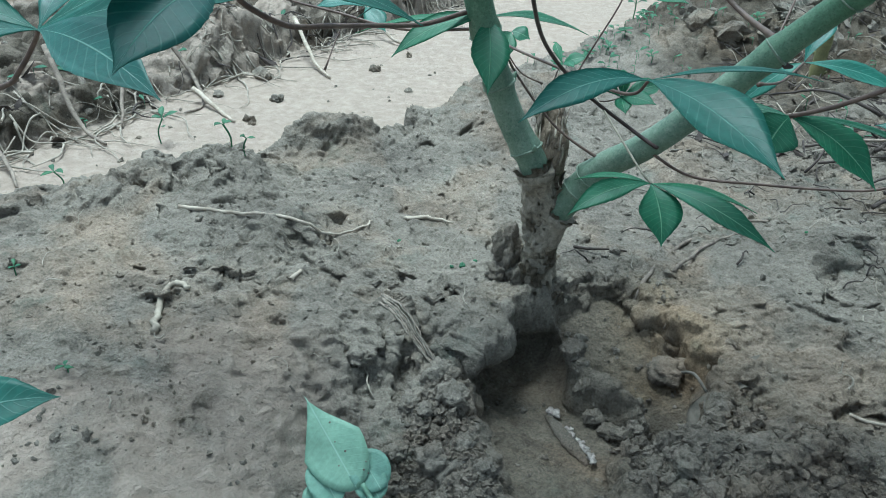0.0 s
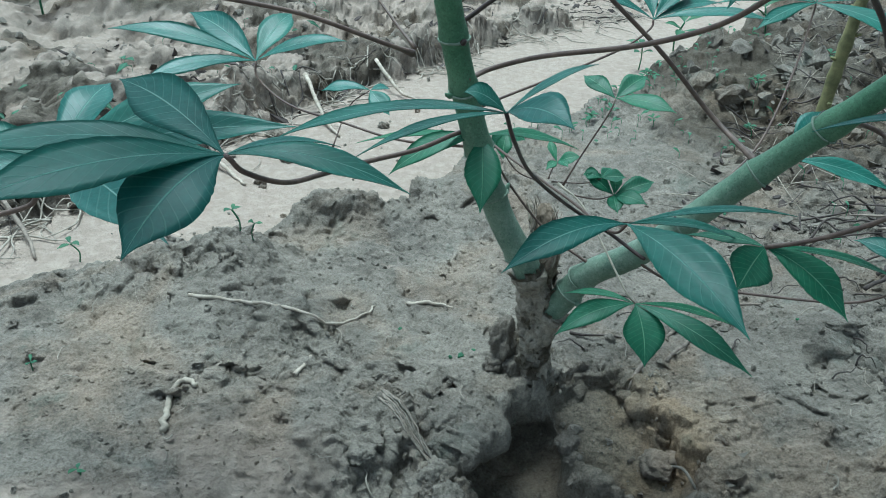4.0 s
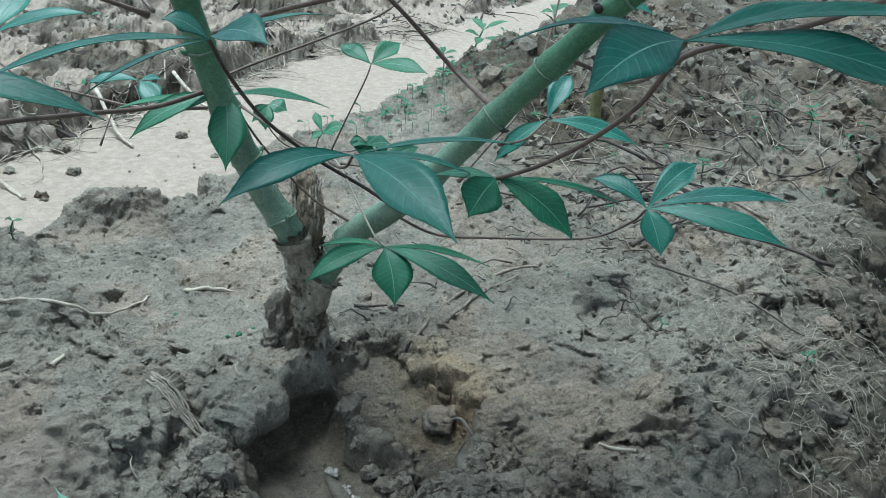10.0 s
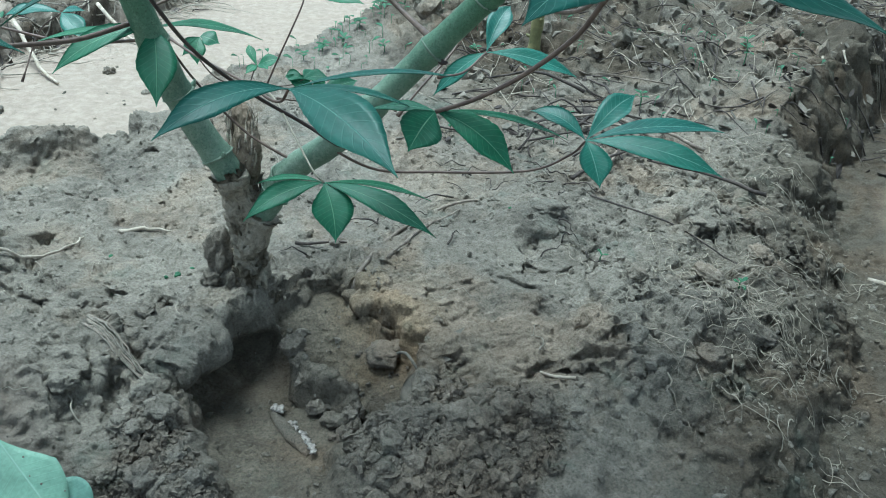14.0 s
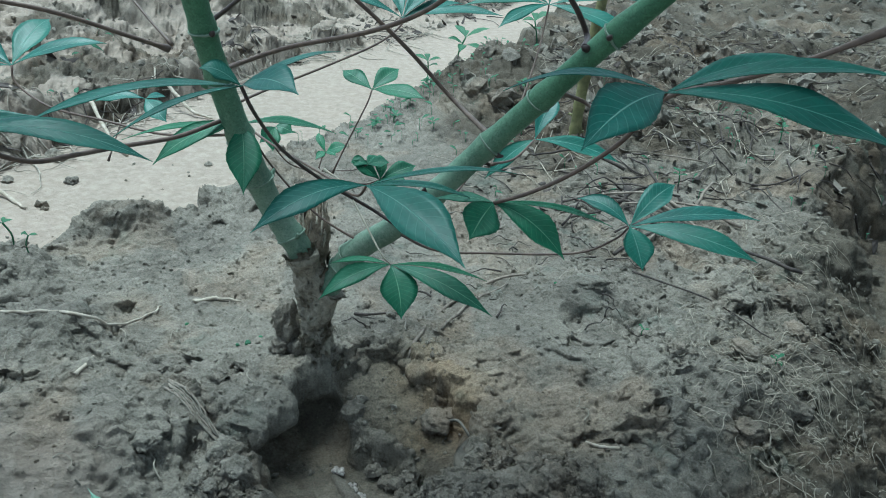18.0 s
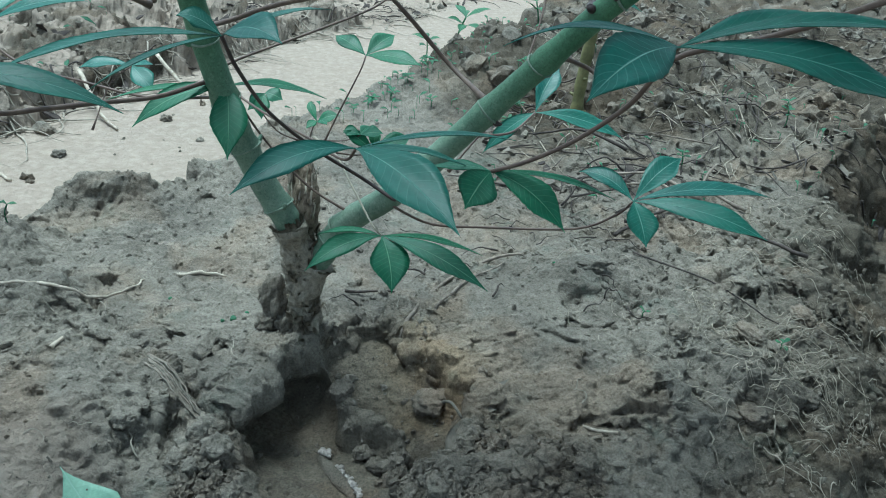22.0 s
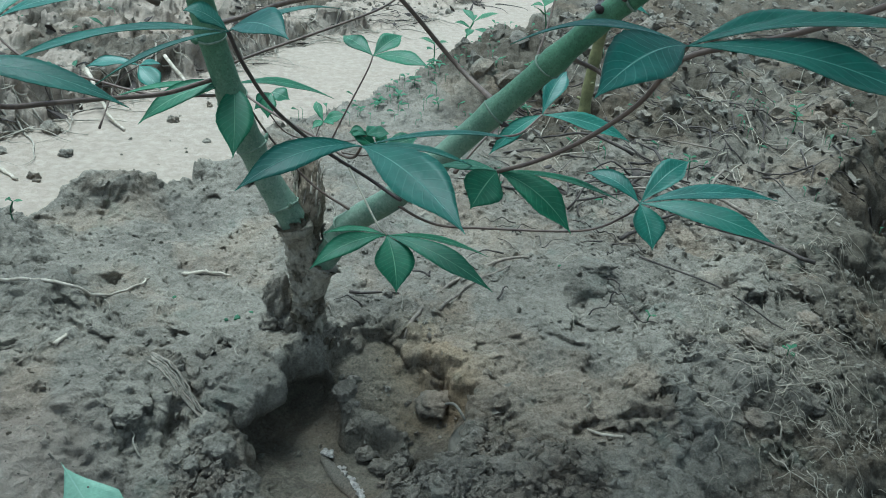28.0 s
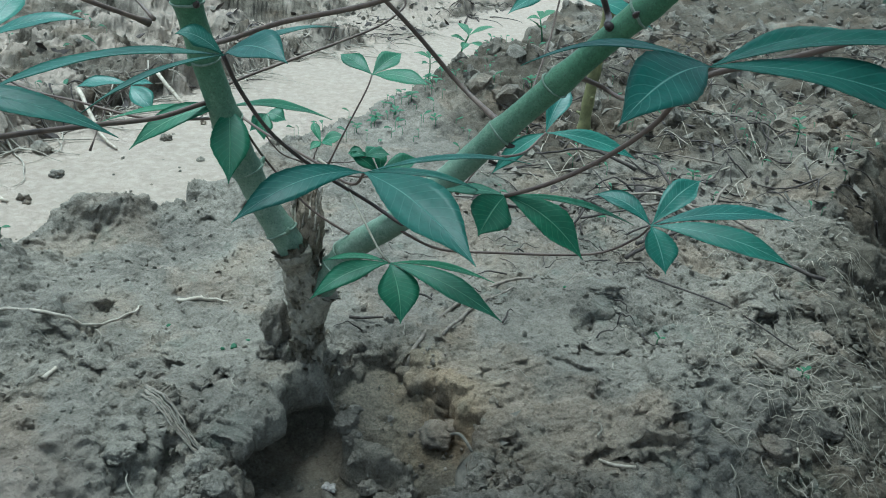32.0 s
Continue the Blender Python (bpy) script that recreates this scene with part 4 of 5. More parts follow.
leaf((-0.201, 0.576, 0.422), [((-0.268, 0.584, 0.429), 0.029, 0.4, 0.008), ((-0.150, 0.600, 0.434), 0.032, 0.45, 0.008), ((-0.231, 0.630, 0.462), 0.039, 0.7, 0.008), ((-0.229, 0.534, 0.420), 0.019, 0.3, 0.008), ((-0.188, 0.627, 0.463), 0.039, 0.7, 0.008)],
     ((-0.201, 0.583, 0.413), (-0.195, 0.597, 0.396), (-0.168, 0.610, 0.381), (-0.100, 0.631, 0.364), (-0.041, 0.649, 0.340), (-0.017, 0.664, 0.328),), 0.0028, stalk_brown)
leaf((0.204, 0.804, 0.331), [((0.120, 0.820, 0.353), 0.017, 0.4, 0.007), ((0.196, 0.862, 0.360), 0.021, 0.65, 0.006), ((0.249, 0.856, 0.357), 0.021, 0.65, 0.006), ((0.305, 0.778, 0.339), 0.017, 0.4, 0.007), ((0.282, 0.856, 0.338), 0.015, 0.4, 0.006)],
     ((0.201, 0.800, 0.323), (0.175, 0.785, 0.308), (0.121, 0.749, 0.294), (0.060, 0.713, 0.279), (0.029, 0.690, 0.271),), 0.0019, stalk_brown)
leaf((0.408, 0.931, 0.327), [((0.352, 0.965, 0.346), 0.024, 0.6, 0.007), ((0.439, 0.982, 0.371), 0.027, 0.7, 0.006), ((0.556, 0.923, 0.333), 0.021, 0.45, 0.008), ((0.504, 0.877, 0.296), 0.027, 0.6, 0.007), ((0.293, 0.916, 0.326), 0.021, 0.4, 0.008), ((0.331, 0.883, 0.307), 0.018, 0.5, 0.006)],
     ((0.404, 0.925, 0.313), (0.381, 0.884, 0.268), (0.338, 0.825, 0.205), (0.285, 0.779, 0.169), (0.256, 0.751, 0.150),), 0.002, stalk_brown)
leaf((0.187, 0.419, 0.450), [((0.120, 0.339, 0.433), 0.029, 0.7, 0.010), ((0.278, 0.377, 0.446), 0.031, 0.45, 0.011), ((0.250, 0.457, 0.471), 0.031, 0.5, 0.011), ((0.167, 0.460, 0.464), 0.028, 0.5, 0.008)],
     ((0.188, 0.427, 0.444), (0.191, 0.462, 0.424), (0.177, 0.514, 0.391), (0.142, 0.569, 0.363), (0.083, 0.629, 0.338), (0.046, 0.656, 0.320), (0.028, 0.618, 0.322),), 0.0032, stalk_brown)
leaf((0.174, 0.737, 0.178), [((0.145, 0.747, 0.196), 0.017, 0.6, 0.002), ((0.176, 0.755, 0.195), 0.012, 0.6, 0.002), ((0.214, 0.749, 0.188), 0.020, 0.6, 0.003), ((0.201, 0.713, 0.180), 0.019, 0.6, 0.003), ((0.174, 0.711, 0.171), 0.016, 0.7, 0.002)],
     ((0.158, 0.736, 0.174), (0.135, 0.734, 0.178),), 0.0012, stalk_brown, green=leaf_fresh)
leaf((0.120, 0.760, 0.201), [((0.142, 0.758, 0.208), 0.014, 0.6, 0.002), ((0.114, 0.780, 0.216), 0.009, 0.5, 0.002), ((0.129, 0.746, 0.202), 0.010, 0.5, 0.002), ((0.108, 0.749, 0.197), 0.009, 0.5, 0.002)],
     ((0.116, 0.758, 0.196), (0.112, 0.754, 0.186),), 0.001, stalk_brown, green=leaf_fresh)
leaf((0.070, 0.762, 0.229), [((0.087, 0.756, 0.224), 0.019, 0.6, 0.002), ((0.053, 0.758, 0.213), 0.017, 0.6, 0.002), ((0.066, 0.742, 0.209), 0.016, 0.7, 0.002)],
     ((0.064, 0.758, 0.218), (0.080, 0.754, 0.194), (0.102, 0.755, 0.183),), 0.0011, stalk_brown, green=leaf_fresh)
leaf((0.162, 0.745, 0.192), [((0.184, 0.741, 0.195), 0.016, 0.5, 0.002), ((0.145, 0.750, 0.193), 0.016, 0.5, 0.002), ((0.175, 0.766, 0.194), 0.011, 0.6, 0.002)],
     ((0.146, 0.746, 0.186), (0.115, 0.752, 0.184),), 0.001, stalk_brown, green=leaf_fresh)
leaf((-0.086, 1.013, 0.190), [((-0.059, 0.980, 0.169), 0.027, 0.7, 0.003), ((-0.148, 1.016, 0.186), 0.022, 0.4, 0.006), ((-0.063, 1.032, 0.187), 0.014, 0.4, 0.003)],
     ((-0.112, 1.006, 0.170), (-0.131, 0.965, 0.125),), 0.0014, stalk_brown)
leaf((-0.227, 0.276, 0.166), [((-0.159, 0.284, 0.183), 0.025, 0.6, 0.006), ((-0.192, 0.246, 0.155), 0.022, 0.5, 0.006)],
     ((-0.245, 0.279, 0.152), (-0.354, 0.346, 0.103),), 0.0022, stalk_brown)
leaf((-0.087, 0.126, 0.219), [((-0.013, 0.122, 0.287), 0.026, 0.75, 0.006), ((-0.076, 0.13, 0.268), 0.022, 0.70, 0.005), ((-0.108, 0.132, 0.259), 0.020, 0.60, 0.005)], ((-0.124, 0.136, 0.104), (-0.16, 0.10, 0.05), (-0.20, 0.16, -0.06)), 0.0024, stalk_brown)
stalk(((0.246, 0.585, 0.272), (0.225, 0.651, 0.288), (0.172, 0.647, 0.343), (0.090, 0.641, 0.415), (0.064, 0.643, 0.440),), 0.0032, 0.0024, stalk_brown)
stalk(((0.009, 0.671, 0.361), (0.025, 0.666, 0.375), (0.048, 0.655, 0.391), (0.100, 0.615, 0.432), (0.131, 0.591, 0.457),), 0.004, 0.003, stalk_brown)
stalk(((0.017, 0.676, 0.348), (0.030, 0.674, 0.358), (0.058, 0.670, 0.378), (0.149, 0.643, 0.428), (0.189, 0.629, 0.452),), 0.003, 0.0024, stalk_dark)
stalk(((-0.016, 0.681, 0.390), (-0.026, 0.681, 0.401), (-0.052, 0.676, 0.423), (-0.070, 0.674, 0.440),), 0.0034, 0.0026, stalk_brown)
stalk(((-0.016, 0.685, 0.327), (-0.039, 0.717, 0.346), (-0.065, 0.754, 0.373), (-0.083, 0.792, 0.407), (-0.089, 0.814, 0.429),), 0.0018, 0.0015, stalk_brown)
stalk(((0.302, 0.541, 0.358), (0.328, 0.602, 0.354), (0.309, 0.587, 0.380), (0.269, 0.553, 0.418), (0.241, 0.524, 0.448), (0.224, 0.511, 0.466),), 0.0042, 0.0028, stalk_dark)

# ---- twigs and roots on the soil ----


def twig(name, points, r, material, label, category="twig", group="", lift=0.5, wiggle=0.002, seed=0, taper=0.55, sides=7):
    """points: (x, y) or (x, y, height over the soil)"""
    rnd = random.Random(seed)
    pts = []
    for p in points:
        z = ground_at(p[0], p[1]) + r * lift + .0008 + (p[2] if len(p) > 2 else 0)
        pts.append(Vector((p[0], p[1], z)))
    line = smooth_line(pts, 5)
    line = [q + Vector((rnd.uniform(-1, 1), rnd.uniform(-1, 1), rnd.uniform(0, .4))) * wiggle for q in line]
    bm = bmesh.new()
    tube(bm, line, lambda u: r * (1 - taper * u), sides, 0.25, seed)
    return tagged(part(name, bm, material), label, category, group)


twig("root", ((-.25, .74), (-.197, .736), (-.132, .702), (-.096, .705), (-.067, .743), (-.060, .767)), .0020, pale_wood, "long thin pale root lying across the soil", "root", seed=1)
twig("root", ((-.027, .765), (-.004, .773), (.025, .774)), .0026, pale_wood, "short pale root end on the soil", "root", seed=2)
for k in range(9):
    u, o = random.Random(60 + k).uniform(0, .25), .0013 * (k - 4)
    twig("bark_strip", ((-.042 + .5 * o + .03 * u, .612 + o - .03 * u), (-.022 + .7 * o, .589 + .8 * o), (-.002 + .6 * o, .562 + .6 * o), (.013 - .02 * u, .545 + .5 * o)), .0011, (bark_grey, grey_wood, bark_grey)[k % 3], "flaking grey strip of bark half buried in soil", "bark", "strips of old bark", seed=3 + k, taper=.5, wiggle=.0012, lift=1.0)
twig("root", ((-.118, .620), (-.113, .657)), .0024, pale_wood, "small pale root piece", "root", seed=4)
twig("forked_root", ((-.219, .545), (-.222, .575), (-.221, .599), (-.200, .596)), .0031, root_mat, "forked pale dead root lying on the soil", "root", seed=5, taper=.25)
twig("dry_stick", ((.195, .655), (.204, .671), (.262, .753), (.333, .794), (.366, .799)), .0022, grey_wood, "bent grey dry stick on the ridge", "stick", "sticks behind the plant", seed=6, taper=.3)
twig("dry_stick", ((.236, .682), (.277, .728), (.336, .777)), .0021, grey_wood, "grey dry stick on the ridge", "stick", "sticks behind the plant", seed=7)
twig("dry_stick", ((.149, .738), (.202, .734)), .0018, dark_wood, "short dark stick on the ridge", "stick", "sticks behind the plant", seed=8)
twig("dry_stick", ((.338, .510), (.350, .502), (.364, .492)), .0015, pale_wood, "short pale straight stick on the slope", "stick", seed=9, taper=.1, wiggle=.0005)


# ---- clods, crumbs and roots ----
def ball(level):
    bm = bmesh.new()
    bmesh.ops.create_icosphere(bm, subdivisions=level, radius=1)
    v = np.array([q.co[:] for q in bm.verts])
    f = np.array([[q.index for q in face.verts] for face in bm.faces])
    bm.free()
    return v, f


def raw_mesh(name, verts, faces, material):
    me = bpy.data.meshes.new(name)
    n = faces.shape[1]
    me.vertices.add(len(verts))
    me.vertices.foreach_set("co", np.ascontiguousarray(verts, dtype=np.float32).ravel())
    me.loops.add(faces.size)
    me.loops.foreach_set("vertex_index", faces.ravel().astype(np.int32))
    me.polygons.add(len(faces))
    me.polygons.foreach_set("loop_start", np.arange(0, faces.size, n, dtype=np.int32))
    me.update(calc_edges=True)
    me.polygons.foreach_set("use_smooth", np.ones(len(faces), bool))
    me.materials.append(material)
    return me


RND = np.random.default_rng(12)


def crumbs(name, xy, size, material, level, label):
    """loose crumbs of soil strewn over the ground, one mesh"""
    v, f = ball(level)
    n = len(xy)
    z = heights(xy[:, 0], xy[:, 1])
    stretch = size[:, None] * RND.uniform(0.45, 1.35, (n, 3))
    dents = 1 + 0.95 * (RND.random((n, len(v))) - 0.5)
    ang = RND.uniform(0, 6.28, (n, 2))
    p = v[None] * dents[..., None] * stretch[:, None]
    ca, sa = np.cos(ang[:, :1]), np.sin(ang[:, :1])
    p = np.stack([p[..., 0] * ca - p[..., 1] * sa, p[..., 0] * sa + p[..., 1] * ca, p[..., 2]], -1)
    ca, sa = np.cos(ang[:, 1:]), np.sin(ang[:, 1:])
    p = np.stack([p[..., 0], p[..., 1] * ca - p[..., 2] * sa, p[..., 1] * sa + p[..., 2] * ca], -1)
    p += np.stack([xy[:, 0], xy[:, 1], z + size * 0.1], -1)[:, None]
    faces = (f[None] + (np.arange(n) * len(v))[:, None, None]).reshape(-1, 3)
    me = raw_mesh(name, p.reshape(-1, 3), faces, material)
    me.polygons.foreach_set("use_smooth", np.zeros(len(faces), bool))
    tagged(new(name, me), label, "soil", kind="stuff")


def strew(n, x0, x1, y0, y1):
    return np.stack([RND.uniform(x0, x1, n), RND.uniform(y0, y1, n)], -1)


def blob(n, cx, cy, rx, ry):
    a, r = RND.uniform(0, 6.28, n), np.sqrt(RND.random(n)) * (0.75 + 0.35 * RND.random(n))
    return np.stack([cx + rx * r * np.cos(a), cy + ry * r * np.sin(a)], -1)


heap = np.concatenate([blob(1700, .245, .448, .088, .062), blob(300, .195, .495, .04, .025)])
crumbs("loose_crumbs", heap, 0.0014 + 0.0058 * RND.random(len(heap)) ** 2.4, clod_soil, 2, "loose dark crumbs of dug soil beside the hole")
rim = np.concatenate([blob(260, .012, .495, .030, .035), blob(420, .02, .455, .05, .03), blob(120, .09, .42, .04, .03)])
crumbs("rim_crumbs", rim, 0.0012 + 0.004 * RND.random(len(rim)) ** 2, clod_soil, 2, "dark crumbs of soil on the rim of the hole")
flank = np.concatenate([strew(1900, .42, .90, .40, 1.0), strew(700, .15, .60, .32, .50)])
crumbs("flank_crumbs", flank, 0.0010 + 0.0040 * RND.random(2600) ** 4, soil, 1, "crumbs of soil caught on the furrow's flank")
spread = strew(5200, -0.42, 0.66, 0.42, 1.12)
crumbs("soil_crumbs", spread, 0.0008 + 0.0020 * RND.random(5200) ** 3, soil, 1, "fine dry crumbs of soil strewn over the ridge")
lumps = strew(420, -0.42, 0.70, 0.42, 1.2)
crumbs("soil_lumps", lumps, 0.0015 + 0.0038 * RND.random(420) ** 3, soil, 2, "small lumps of grey-brown soil on the ridge")
bank = strew(4200, -1.5, 1.8, 1.0, 3.6)
bank = bank[bank[:, 1] > np.interp(bank[:, 0], FAR_X, FAR_Y) + 0.03]
crumbs("bank_crumbs", bank, 0.002 + 0.013 * RND.random(len(bank)) ** 5, soil, 1, "broken clods of soil strewn over the far bank")
behind = strew(2400, .45, 2.8, 1.15, 3.4)
behind = behind[behind[:, 1] < np.interp(behind[:, 0], BACK_X, BACK_Y)]
crumbs("ridge_clods", behind, 0.003 + 0.020 * RND.random(len(behind)) ** 4, soil, 2, "broken clods of soil strewn over the back of the ridge")
bed = strew(230, -0.7, 0.5, 1.0, 2.3)
bed = bed[(bed[:, 1] > np.interp(bed[:, 0], BACK_X, BACK_Y) + 0.1) & (bed[:, 1] < np.interp(bed[:, 0], FAR_X, FAR_Y) + 0.05) & (bed[:, 0] < 0.15 - 0.6 * RND.random(len(bed)))]
crumbs("bed_crumbs", bed, 0.002 + 0.008 * RND.random(len(bed)) ** 3, soil, 2, "small wet clods on the silt beside the water")
floor_bits = strew(260, 0.55, 1.3, 0.3, 0.85)
crumbs("furrow_crumbs", floor_bits, 0.0015 + 0.004 * RND.random(260) ** 2, crumb_soil, 1, "small crumbs on the smooth furrow floor")


def clod(x, y, r, flat, seed, label="rough clod of grey-brown soil", material=None, sink=0.3, z=None):
    rnd = random.Random(seed)
    bm = bmesh.new()
    bmesh.ops.create_icosphere(bm, subdivisions=4, radius=1)
    ax = (rnd.uniform(.8, 1.25), rnd.uniform(.8, 1.25), flat)
    off = Vector((rnd.uniform(0, 50), rnd.uniform(0, 50), 0))
    for v in bm.verts:
        q = v.co.copy()
        d = 1 + 0.40 * noise.fractal(q * 1.5 + off, 0.7, 2.1, 5) - 0.10 * abs(noise.noise(q * 4 + off)) + 0.07 * noise.noise(q * 11 + off)
        v.co = Vector((q.x * ax[0], q.y * ax[1], q.z * ax[2])) * (d * r)
    ob = part("soil_clod", bm, material or (clod_soil if (x > .13 and y < .7) or (.04 < x < .08 and y > .65) else soil))
    ob.matrix_world = Matrix.Translation((x, y, z if z is not None else ground_at(x, y) + r * flat * (1 - sink) - r * flat * 0.4)) @ Matrix.Rotation(rnd.uniform(0, 6.28), 4, "Z")
    return tagged(ob, label, "clod", "soil clods on the ridge")


for k, (x, y, r, flat) in enumerate((
        (.214, .588, .016, .6), (.226, .590, .010, .6), (.131, .598, .010, .8), (.137, .573, .008, .8), (.148, .552, .010, .7), (.158, .535, .010, .8), (.163, .520, .008, .7), (.133, .585, .006, .8), (.258, .468, .017, .6),
        (.180, .500, .007, .8), (.195, .503, .008, .7), (.212, .500, .007, .8), (.228, .502, .006, .7), (.205, .482, .009, .8), (.185, .478, .008, .8), (.232, .476, .010, .7), (.215, .458, .010, .7), (.195, .452, .011, .8), (.240, .448, .009, .7), (.270, .452, .009, .7), (.175, .460, .007, .8), (.250, .430, .010, .7),
        (-.205, .970, .011, .8), (.064, .664, .009, 1.0), (.082, .660, .009, 1.2),
        (.012, .532, .015, .7), (-.010, .512, .012, .7), (.022, .508, .011, .8), (.004, .500, .008, .8), (.030, .470, .010, .7), (.010, .462, .012, .8), (-.02, .470, .008, .7), (.045, .45, .009, .7), (.105, .440, .011, .6),
        (-.055, .545, .012, .6), (.425, .74, .019, .45), (.47, .60, .013, .5), (.55, .60, .015, .5), (.60, .70, .018, .5), (.64, .64, .013, .6), (.66, .74, .018, .5), (.50, .50, .012, .5), (.57, .52, .012, .6),
        (-.28, 1.42, .012, .7), (-.12, 1.62, .012, .7), (-.33, 1.55, .02, .6))):
    clod(x, y, r, flat, 300 + k)


heaped = random.Random(44)
for k in range(34):
    clod(heaped.gauss(.25, .040), heaped.gauss(.448, .028), heaped.uniform(.005, .0125), heaped.uniform(.6, .9), 420 + k, "crumbly dark clod of freshly dug soil", clod_soil)
# upright block put in for the dark wall of a gap by the stump
clod(.073, .672, .0130, 2.3, 398, "dark soil block standing in for a cavity wall beside the stump", clod_soil, z=.046)


def root_strand(bm, x, y, length, r, rnd, down, curl, n=7):
    """a limp root: it creeps along the soil or hangs from a face"""
    a = rnd.uniform(0, 6.28)
    pts, p = [], Vector((x, y, 0))
    lift = rnd.uniform(0.0, 0.006)
    for i in range(n):
        z = ground_at(p.x, p.y) + r + lift * math.sin(math.pi * i / (n - 1)) + rnd.uniform(0, 0.003)
        pts.append(Vector((p.x, p.y, z)))
        a += rnd.uniform(-curl, curl)
        p += Vector((math.cos(a), math.sin(a), 0)) * (length / n) + Vector(down) * (length / n) * 0.8
    tube(bm, smooth_line(pts, 3), lambda u: r * (1 - 0.7 * u), 5)


def strands(name, n, where, length, r, down, material, label, seed, category="roots", curl=0.75):
    rnd = random.Random(seed)
    bm = bmesh.new()
    for i in range(n):
        x, y = where(rnd)
        root_strand(bm, x, y, rnd.uniform(*length), rnd.uniform(*r), rnd, down, curl, 4 if category == "straw" else 7)
    return tagged(part(name, bm, material), label, category, kind="stuff")


strands("fine_roots", 330, lambda q: (q.gauss(.56, .055), q.gauss(.56, .08)), (.012, .055), (.0003, .0007), (.35, -.4, 0), root_mat, "tangle of thin pale roots hanging from the crumbling slope", 5)
strands("wall_roots", 160, lambda q: (q.uniform(.58, .85), q.uniform(.6, .95)), (.015, .06), (.0003, .0007), (.5, -.5, 0), root_mat, "thin grey roots in the eroded furrow wall", 6)
strands("ridge_rootlets", 60, lambda q: (q.uniform(-.35, .5), q.uniform(.45, 1.0)), (.012, .045), (.0004, .0009), (0, 0, 0), straw_mat, "thin dry rootlets lying on the ridge", 7)
strands("ridge_twigs", 30, lambda q: (q.uniform(.15, .55), q.uniform(.66, 1.0)), (.02, .07), (.0006, .0014), (0, 0, 0), dark_wood, "thin dark twigs lying on the ridge", 8, "twigs")
strands("bank_roots", 330, lambda q: (lambda x: (x, float(np.interp(x, FAR_X, FAR_Y)) + q.uniform(-.03, .16)))(-.8 + 1.5 * q.random() ** 1.3), (.05, .18), (.0009, .0024), (.1, -.5, 0), straw_mat, "dry roots and straw hanging from the far bank", 9)
strands("bank_twigs", 60, lambda q: (lambda x: (x, float(np.interp(x, FAR_X, FAR_Y)) + q.uniform(-.05, .4)))(q.uniform(-.8, 1.2)), (.06, .22), (.001, .0028), (0, -.1, 0), dark_wood, "dark twigs lying along the far bank", 10, "twigs")
strands("straw_litter", 380, lambda q: (lambda a: (q.uniform(.34, 1.25) + a * .6, 1.05 + a * 1.2))(q.random()), (.04, .16), (.0005, .0013), (0, 0, 0), root_mat, "litter of dry straw and stalks on the ridge", 11, "straw", 0.10)
strands("dark_litter", 520, lambda q: (lambda a: (q.uniform(.34, 1.35) + a * .6, 1.0 + a * 1.1))(q.random()), (.04, .15), (.0007, .002), (0, 0, 0), dark_wood, "dark rotting stalks among the straw", 12, "straw", 0.14)

def litter_chips(name, n, where, size, material, label, seed):
    """torn flat scraps of dead leaf and bark, one mesh"""
    rnd = random.Random(seed)
    bm = bmesh.new()
    for k in range(n):
        x, y = where(rnd)
        s, a = rnd.uniform(*size), rnd.uniform(0, 6.28)
        turn = Euler((rnd.uniform(-.9, .9), rnd.uniform(-.9, .9), a)).to_matrix()
        at = Vector((x, y, ground_at(x, y) + s * rnd.uniform(.05, .4)))
        top = [Vector((math.cos(q * 1.05) * s * rnd.uniform(.35, 1.2), math.sin(q * 1.05) * s * .45 * rnd.uniform(.3, 1.3), rnd.uniform(-.15, .15) * s)) for q in range(6)]
        a1 = [bm.verts.new(at + turn @ q) for q in top]
        a2 = [bm.verts.new(at + turn @ (q - Vector((0, 0, .0008)))) for q in top]
        bm.faces.new(a1)
        bm.faces.new(a2[::-1])
        for q in range(6):
            bm.faces.new((a1[q], a2[q], a2[(q + 1) % 6], a1[(q + 1) % 6]))
    return tagged(part(name, bm, material, smooth=False), label, "litter", kind="stuff")


litter_chips("dark_scraps", 420, lambda q: (lambda a: (q.uniform(.30, 1.35) + a * .6, .98 + a * 1.2))(q.random() ** 1.3), (.004, .015), dark_wood, "black scraps of rotting leaves on the ridge", 61)
litter_chips("grey_scraps", 460, lambda q: (lambda a: (q.uniform(.30, 1.35) + a * .6, .98 + a * 1.2))(q.random() ** 1.3), (.004, .016), dead_leaf_mat, "grey scraps of dead leaves on the ridge", 62)
litter_chips("bank_scraps", 160, lambda q: (lambda x: (x, float(np.interp(x, FAR_X, FAR_Y)) + q.random() ** 1.6 * 1.2))(q.uniform(-1.0, 1.2)), (.008, .030), dark_wood, "dark scraps of dead leaves along the far bank", 63)
twig("root", ((.43, .53), (.455, .535), (.475, .52), (.49, .50)), .0008, root_mat, "thin pale root on the slope", "root", seed=21)
twig("root", ((.52, .50), (.515, .47), (.52, .44), (.51, .41)), .0008, root_mat, "pale root hanging down the slope", "root", seed=22)
twig("root", ((.56, .51), (.565, .48), (.575, .455)), .0007, root_mat, "pale root hanging down the slope", "root", seed=23)
twig("root", ((.445, .48), (.447, .455), (.449, .43)), .0007, root_mat, "straight pale rootlet hanging down", "root", seed=24)
twig("dark_stick", ((.50, .78), (.56, .70), (.61, .64), (.64, .60)), .0013, dark_wood, "long dark stick on the edge of the ridge", "stick", seed=25, lift=1.2)
